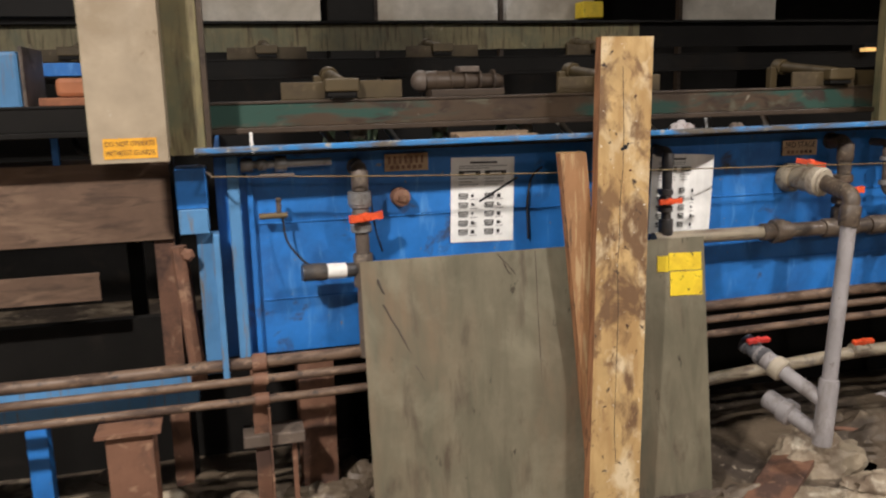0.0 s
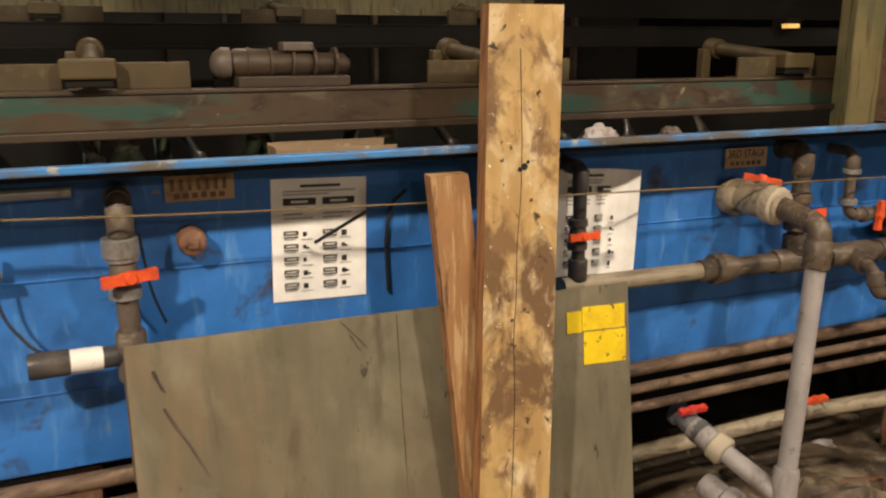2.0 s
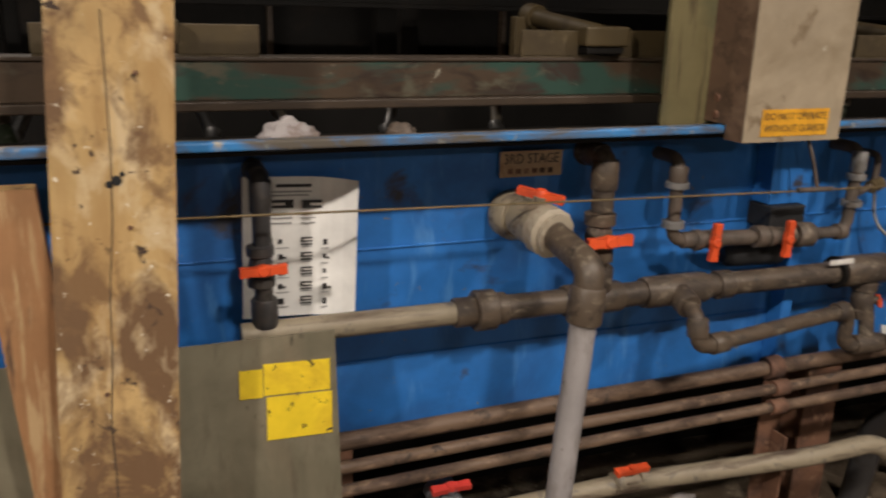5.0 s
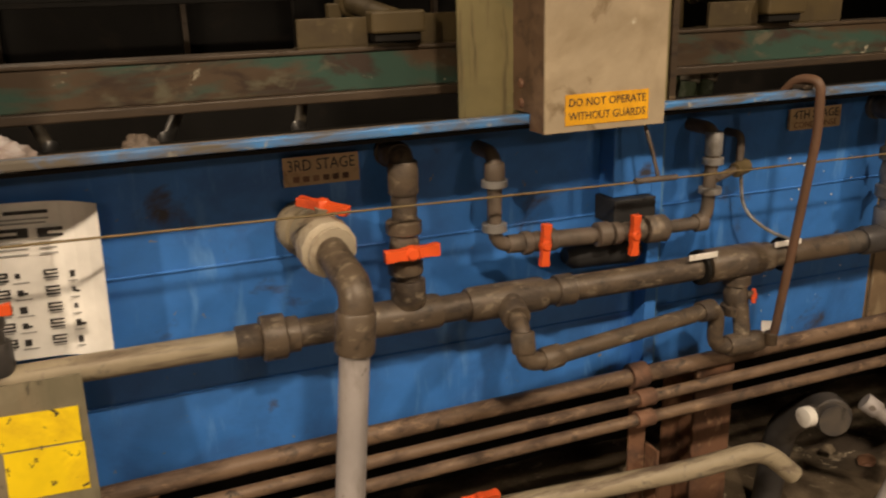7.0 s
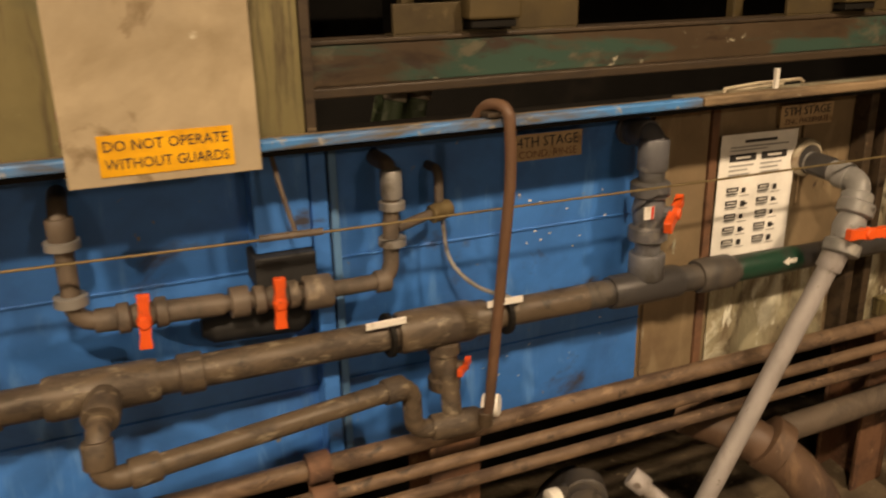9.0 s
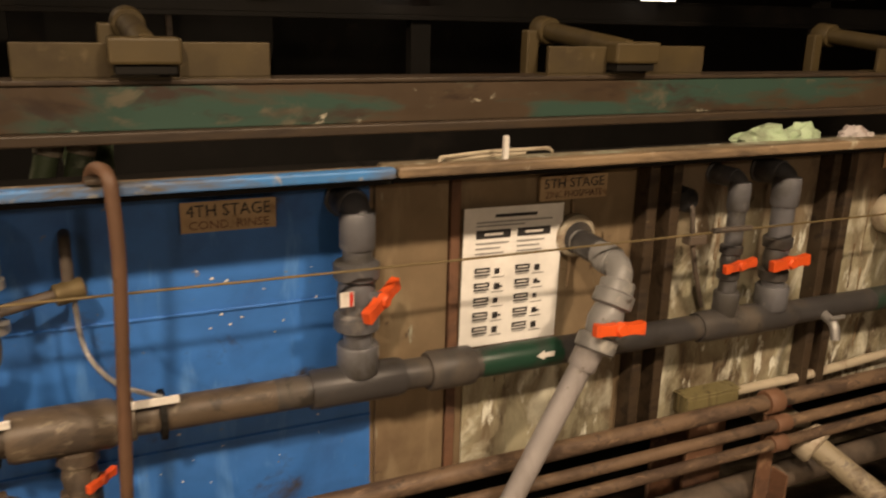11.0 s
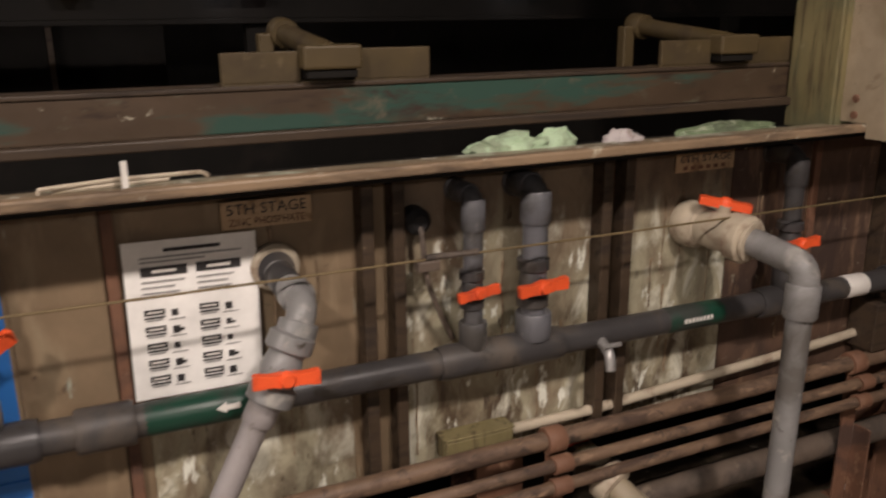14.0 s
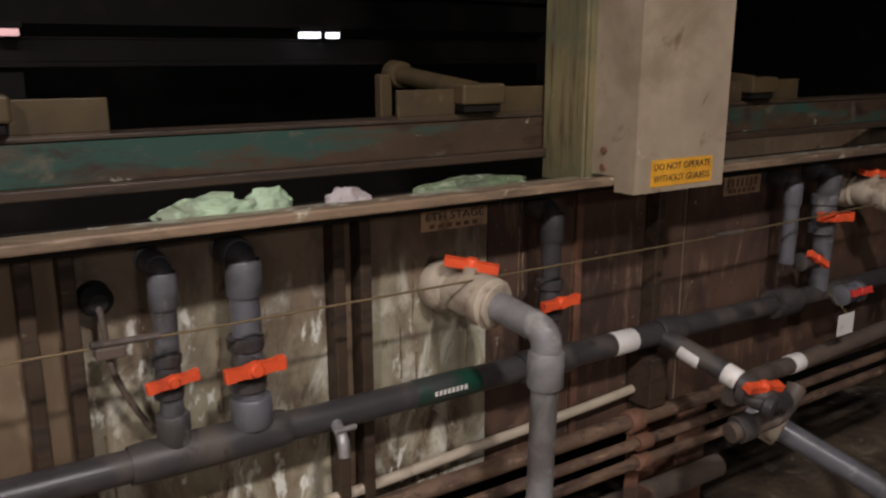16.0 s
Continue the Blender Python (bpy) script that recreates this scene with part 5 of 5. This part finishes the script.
# ---- clutter on the rim and in the tank ----
def lump(x, y, z, sx, sy, sz, mat, name, label, seed):
    bm = bmesh.new()
    bmesh.ops.create_icosphere(bm, subdivisions=4, radius=1)
    for v in bm.verts:
        k = 1 + 0.30 * noise.noise(v.co * 2.1 + Vector((seed, 0, 0))) + 0.16 * noise.noise(v.co * 6 + Vector((0, seed, 0)))
        v.co = Vector((x + v.co.x * sx * k, y + v.co.y * sy * k, max(z, z + v.co.z * sz * k)))
    tagged(part(name, bm, mat, None, "", True), label, "lump")


lump(4.50, 2.50, 1.292, 0.085, 0.040, 0.034, SKIN, "paint_skin", "mint green dried paint skin heaped on the rim", 1.0)
lump(4.60, 2.50, 1.292, 0.045, 0.03, 0.036, SKIN, "paint_skin", "mint green dried paint skin heaped on the rim", 2.7)
lump(4.745, 2.48, 1.284, 0.045, 0.03, 0.034, PALEGREY, "dried_lump", "pale grey dried lump on the rim", 5.2)
lump(1.66, 2.48, 1.284, 0.055, 0.03, 0.042, PALEGREY, "dried_lump", "pale grey dried lump on the rim", 8.4)
lump(1.87, 2.47, 1.284, 0.03, 0.03, 0.032, DARKPIPE, "dried_lump", "brown dried lump on the rim", 9.4)
lump(5.03, 2.50, 1.284, 0.15, 0.035, 0.030, GREENSKIN, "paint_skin", "dull green dried paint skin along the rim", 6.1)
for x, z, lean in ((0.50, 1.335, 0.10), (0.66, 1.33, -0.09), (0.80, 1.34, 0.07), (1.22, 1.33, -0.05), (3.07, 1.33, 0.05), (3.12, 1.33, 0.05)):
    t = thing("spray_hose", "dull green hose hanging inside the tank", "hose", group="spray hoses")
    run(t, [(x, 2.66, 1.15), (x + lean, 2.68, z), (x + lean * 1.6, 2.80, z + 0.03), (x + lean * 1.8, 2.95, 1.15)], 0.019, GREENSKIN, turn=0.05, seg=10)
    sleeve(t, (x + lean * 0.85, 2.677, z - 0.03), (x + lean, 2.68, z - 0.002), 0.023, IVORY, "clip")
lc = thing("hanging_cable", "thick black cable hanging from a wall plug", "cable")
run(lc, [(4.315, W - 0.008, 1.175), (4.315, 2.50, 1.17), (4.322, 2.49, 1.06), (4.355, 2.50, 0.985), (4.385, 2.515, 0.93)], 0.0055, DARKPIPE, turn=0.04, seg=10)
part("plug", lathe((4.315, W - 0.007, 1.175), (4.315, W - 0.05, 1.173), [(0, 0.026), (0.7, 0.026), (1, 0.014)]), BLACK, lc, smooth=True)
part("clamp", cube(4.300, 4.345, 2.478, 2.505, 1.085, 1.105, 0.003), DARKPIPE, lc)
wf = thing("wire_frame", "bent pale wire frame lying on the rim", "wire")
run(wf, [(3.70, 2.43, 1.302), (3.70, 2.43, 1.309), (3.80, 2.45, 1.311), (3.93, 2.462, 1.310), (3.94, 2.464, 1.302)], 0.0035, IVORY, "wire", turn=0.01, seg=8)
run(wf, [(3.715, 2.44, 1.303), (3.88, 2.46, 1.304)], 0.004, IVORY, "wire", seg=8)
for x0, x1 in ((0.86, 1.12),):
    t = thing("drip_tray", "thin bent metal tray lying on the rim", "tray", group="drip trays")
    part("pan", cube(x0, x1, 2.43, 2.53, 1.2845, 1.292, 0.001), DARKPIPE, t)
    part("edge", cube(x0, x1, 2.43, 2.434, 1.2925, 1.310), LIPRUST, t)
    part("edge", cube(x0, x1, 2.52, 2.526, 1.2925, 1.316), LIPRUST, t)
    part("edge", cube(x0, x0 + 0.004, 2.4345, 2.5195, 1.2925, 1.312), LIPRUST, t)
for x, y in ((0.235, 2.43), (3.815, 2.415)):
    t = thing("white_peg", "small white plastic peg standing on the rim", "peg", group="white pegs")
    part("peg", cube(x - 0.0045, x + 0.0045, y - 0.004, y + 0.004, 1.284, 1.343, 0.001), WHITE, t)
rnd = random.Random(4)
for i in range(9):
    x = 0.55 + i * 0.2 + rnd.uniform(-0.05, 0.05)
    t = thing("spray_nozzle", "pale metal spray nozzle inside the tank", "nozzle", group="spray nozzles")
    part("pipe", tube([(x, 2.72, 1.26), (x + rnd.uniform(-0.06, 0.06), 2.82, 1.34)], 0.012, seg=10), GALV if i % 2 else IVORY, t, smooth=True)
    part("tip", collar((x, 2.70, 1.245), (x, 2.73, 1.27), 0.016), GALV, t, smooth=True)
t = thing("small_motor", "dark greasy motor with shiny scuffs behind the rail", "motor")
part("housing", lathe((0.815, 2.68, 1.478), (1.09, 2.68, 1.474), [(0, 0.026), (0.04, 0.034), (0.30, 0.034), (0.32, 0.030), (0.62, 0.031), (0.64, 0.027), (0.95, 0.025), (1, 0.012)]), BROWNSTEEL, t, smooth=True)
for hx in (0.85, 0.90, 0.95, 1.0, 1.05):
    part("cooling_rib", collar((hx, 2.68, 1.4775), (hx + 0.008, 2.68, 1.4773), 0.0365), BROWNSTEEL, t, smooth=True)
part("end_bell", lathe((0.772, 2.68, 1.478), (0.814, 2.68, 1.478), [(0, 0.012), (0.2, 0.026), (0.6, 0.037), (1, 0.036)]), DARKPIPE, t, "scuffed greasy end bell", smooth=True)
part("terminal_box", cube(0.93, 1.0, 2.65, 2.71, 1.505, 1.525, 0.004), DARKPIPE, t)
part("mount", cube(0.82, 1.07, 2.60, 2.72, 1.4285, 1.451, 0.002), BROWNSTEEL, t)

# ---- booth behind the far rail ----
booth = thing("paint_booth", "pale stained booth beyond the tanks with an added near-black screen", "booth")
for x0, x1, z0 in ((-0.3, 0.88, 1.83), (1.29, 2.2, 1.83), (2.24, 2.98, 1.83), (3.74, 4.6, 1.90)):
    part("panel", cube(x0, x1, 6.0, 6.03, z0, 2.9), WHITEPANEL, booth, "pale stained panel")
    part("post", cube(x0 - 0.03, x0 - 0.002, 5.98, 6.04, 0, 3.0), BROWNSTEEL, booth)
# Near-black screen added below the panels to block the view beyond.
part("screen_sheet", cube(-3.0, 4.3, 6.045, 6.08, 0.0, 1.82), DARK, booth, "near-black screen added below the panels")
ys = thing("yellow_bin", "yellow plastic bin in front of the booth", "bin")
part("body", cube(2.80, 2.97, 5.80, 5.95, 1.93, 2.05, 0.01), YELLOW, ys)
part("support", cube(2.82, 2.95, 5.82, 5.93, 0.0, 1.929), DARK, ys)
# Near-black block for the dark column that parts the panels.
dc = thing("dark_booth_column", "near-black column between the booth panels", "cabinet")
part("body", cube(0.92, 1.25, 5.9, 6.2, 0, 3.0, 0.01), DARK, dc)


def far_light(x0, x1, z, mat, label):
    """A short strip lamp on a bracket over the far rail."""
    y = 4.03
    t = thing("strip_light", label, "lamp", group="far lights")
    part("housing", cube(x0 - 0.012, x1 + 0.012, y, y + 0.06, z + 0.0115, z + 0.035, 0.004), DARK, t)
    part("diffuser", cube(x0, x1, y - 0.004, y + 0.05, z - 0.011, z + 0.011, 0.004), mat, t, "glowing diffuser")
    part("bracket", cube((x0 + x1) / 2 - 0.008, (x0 + x1) / 2 + 0.008, y + 0.061, y + 0.14, 1.607, z + 0.03), DARK, t)


far_light(3.765, 3.835, 1.611, GLOWAMBER, "dim amber strip lamp across the tanks")
far_light(4.225, 4.325, 1.616, GLOWWHITE, "glowing white strip lamp across the tanks")
far_light(4.35, 4.43, 1.616, GLOWPINK, "dim pinkish strip lamp across the tanks")
far_light(5.36, 5.43, 1.619, GLOWWHITE, "glowing white strip lamp across the tanks")
far_light(5.47, 5.505, 1.619, GLOWWHITE, "small glowing strip lamp across the tanks")

# ---- machine beside the first column ----
bp = thing("rusted_plate", "wide brown rusted plate beside the blue tank", "plate")
part("sheet", cube(-2.4, -0.03, 2.90, 2.915, 0.965, 1.235, 0.002), BROWNPLATE, bp)
part("return_edge", cube(-2.4, -0.03, 2.916, 3.10, 1.22, 1.235), BROWNPLATE, bp)
part("post", cube(-0.10, -0.035, 2.92, 2.98, -0.05, 1.219), RUST, bp)
part("post", cube(-2.3, -2.24, 2.92, 2.98, -0.05, 1.219), RUST, bp)
lp = thing("lower_plate", "brown plate with a ragged end in the shade", "plate")
part("sheet", cube(-2.4, -0.30, 3.0, 3.012, 0.745, 0.845, 0.002), BROWNPLATE, lp)
part("post", cube(-0.9, -0.85, 3.013, 3.06, -0.05, 0.83), DARK, lp)
bs = thing("blue_skid", "blue painted steel skid rail low by the floor", "skid")
part("beam", cube(-2.4, 0.02, 2.60, 2.66, 0.47, 0.58, 0.004), BLUE_PALE, bs)
part("leg", cube(-0.5, -0.44, 2.60, 2.66, -0.03, 0.469), BLUE, bs)
part("leg", cube(-2.2, -2.14, 2.60, 2.66, -0.03, 0.469), BLUE, bs)
sh = thing("machine_table", "blue-edged steel table beside the column", "table")
part("top", cube(-2.4, -0.15, 2.86, 3.4, 1.345, 1.362, 0.003), BLUE_EDGE, sh)
part("leg", cube(-0.385, -0.365, 2.88, 2.90, 1.236, 1.344), BLUE, sh)
part("leg", cube(-1.6, -1.58, 2.88, 2.90, 1.236, 1.344), BLUE, sh)
mc = thing("blue_machine_head", "pale blue cast machine head on the table", "machine")
part("body", cube(-0.75, -0.455, 2.90, 3.2, 1.3625, 1.60, 0.012), BLUE_PALE, mc)
part("plate", cube(-0.452, -0.44, 2.89, 3.2, 1.3625, 1.615, 0.002), DARKPIPE, mc)
ob = thing("orange_brown_block", "orange-brown steel block on the table", "block")
part("base", cube(-0.41, -0.14, 2.90, 3.05, 1.3625, 1.425, 0.004), DARKPIPE, ob)
part("top_plate", cube(-0.41, -0.14, 2.90, 3.05, 1.4255, 1.452, 0.004), ORANGEBROWN, ob)
part("lug", cube(-0.365, -0.15, 2.95, 3.0, 1.4525, 1.515, 0.014), ORANGEBROWN, ob)
bm2 = thing("blue_beam", "blue painted beam behind the column", "beam")
part("beam", cube(-2.4, -0.16, 3.45, 3.5, 1.53, 1.58, 0.003), BLUE, bm2)
part("beam", cube(-2.4, -0.16, 3.45, 3.5, 1.75, 1.83, 0.003), DARK, bm2)
part("post", cube(-2.3, -2.24, 3.451, 3.5, 0, 1.75), DARK, bm2)
part("post", cube(-0.26, -0.20, 3.501, 3.55, 0, 1.83), DARK, bm2)
rs = thing("rusted_strut", "rusted flat strut beside the end post", "strut")
part("bar", tube([(0.0, 2.56, 1.0), (0.03, 2.56, 0.55)], 0.025, seg=8), RUST, rs)
t = thing("black_cable", "black cable looping under the table", "cable")
run(t, [(-0.33, 2.95, 1.34), (-0.30, 2.88, 1.27), (-0.22, 2.87, 1.255), (-0.12, 2.88, 1.29)], 0.010, BLACK, turn=0.05, seg=10)

# ---- loose debris on the floor ----
rnd = random.Random(11)
for i in range(46):
    x, y = rnd.uniform(-0.6, 6.2), rnd.uniform(2.42, 3.05)
    s = rnd.uniform(0.02, 0.07)
    bm = bmesh.new()
    bmesh.ops.create_icosphere(bm, subdivisions=2, radius=1)
    for v in bm.verts:
        k = 1 + 0.45 * noise.noise(v.co * 1.9 + Vector((i, 0, 0)))
        v.co = Vector((x + v.co.x * s * k, y + v.co.y * s * k * 0.8, 0.055 + v.co.z * s * 0.45 * k))
    tagged(part("rubble", bm, (DIRT, DARKPIPE, PALEGREY, RUST)[i % 4 if i % 3 else 0], None, "", True), "lump of dirty rubble on the wet floor", "rubble", "rubble under the tanks")
wb = thing("wood_block", "dark dirty timber offcut under the pipes", "timber")
part("block", cube(0.15, 0.34, 2.45, 2.55, 0.36, 0.40, 0.004), DARKPIPE, wb)
part("support", cube(0.30, 0.315, 2.48, 2.52, -0.02, 0.359), RUST, wb)
pl = thing("floor_plank", "reddish-brown board lying on the floor debris", "board")
part("board", cube(-0.35, 0.35, -0.07, 0.07, 0, 0.03, 0.004, m=pose(1.93, 2.24, 0.03, 0, -4, 38)), RUST, pl)

# dried paint flecks on the blue tank and marks on the steel sheet
rnd = random.Random(21)
fl = thing("paint_flecks", "white dried flecks on the blue tank wall", "flecks", kind="stuff")
bm = bmesh.new()
for i in range(26):
    x, z, s = rnd.uniform(3.22, 3.52), rnd.choice((rnd.uniform(0.98, 1.12), rnd.uniform(0.70, 0.90))), rnd.uniform(0.0012, 0.0035)
    box(bm, x, x + s * 1.6, W - 0.002, W - 0.0005, z, z + s)
part("flecks", bm, WHITE, fl)
sc = thing("scratch_marks", "dark scratches and drips on the steel sheet", "marks", kind="stuff")
bm = bmesh.new()
for x, z, dx, dz, r in ((0.60, 0.80, 0.08, -0.16, 0.0028), (0.585, 0.88, 0.02, -0.05, 0.0035), (0.98, 0.93, 0.06, -0.07, 0.002), (1.11, 0.93, 0.0, -0.42, 0.0014), (1.0, 0.90, 0.02, -0.04, 0.002), (0.69, 0.60, 0.03, -0.05, 0.0016)):
    pts = []
    for k in range(5):
        zz = z + dz * k / 4
        pts.append((x + dx * k / 4 + rnd.uniform(-0.002, 0.002), 2.30 + 0.1335 * zz - 0.0024, zz))
    rings(bm, pts, [r, r * 1.2, r * 0.7, r, r * 0.3], 6)
part("scratches", bm, DARKPIPE, sc)

for i, (x, y, sx, sy, sz) in enumerate(((0.25, 2.50, 0.22, 0.10, 0.11), (0.42, 2.62, 0.16, 0.10, 0.13), (-0.2, 2.75, 0.2, 0.1, 0.1), (1.62, 2.31, 0.20, 0.04, 0.05), (2.25, 2.42, 0.2, 0.12, 0.12), (2.6, 2.5, 0.25, 0.12, 0.12), (2.05, 2.16, 0.16, 0.1, 0.05), (1.0, 2.26, 0.3, 0.03, 0.03), (0.10, 2.62, 0.15, 0.12, 0.10), (0.55, 2.72, 0.14, 0.14, 0.12), (0.40, 2.36, 0.12, 0.08, 0.06), (1.85, 2.28, 0.14, 0.05, 0.05), (2.35, 2.2, 0.16, 0.08, 0.06))):
    lump(x, y, 0.01, sx, sy, sz, PALEMUD if i % 2 == 0 else DIRT, "sludge_lump", "pale dried sludge lump on the floor", 12.0 + i)

# dark drip streaks under the rim fittings of the rusty tank
ds = thing("drip_streaks", "dark wet drip streaks on the rusty tank wall", "streaks", kind="stuff")
rnd = random.Random(33)
bm = bmesh.new()
for i in range(34):
    x = rnd.choice((rnd.uniform(3.66, 3.76), rnd.uniform(3.82, 4.18), rnd.uniform(4.31, 4.70), rnd.uniform(4.82, 5.33)))
    z = rnd.uniform(0.80, 1.2)
    n = rnd.uniform(0.04, 0.2)
    r = rnd.uniform(0.0012, 0.0028)
    pts = [(x + rnd.uniform(-0.002, 0.002), W - 0.006, z - n * k / 5) for k in range(6)]
    rings(bm, pts, [r * 1.5, r, r * 0.8, r, r * 0.7, r * 1.2], 5)
part("streaks", bm, LIPRUST, ds)
# scraps and cables lying below the long pipes
rnd = random.Random(8)
for i in range(10):
    x = rnd.uniform(0.0, 5.8)
    t = thing("scrap_rod", "rusty scrap rod lying in the sludge", "rod", group="scrap rods")
    a = rnd.uniform(-0.5, 0.5)
    run(t, [(x - 0.2, 2.48 + a * 0.12, 0.07), (x, 2.52, 0.11), (x + 0.22, 2.52 - a * 0.14, 0.08)], rnd.uniform(0.006, 0.014), (RUST, DARKPIPE, BLACK)[i % 3], turn=0.08, seg=8)
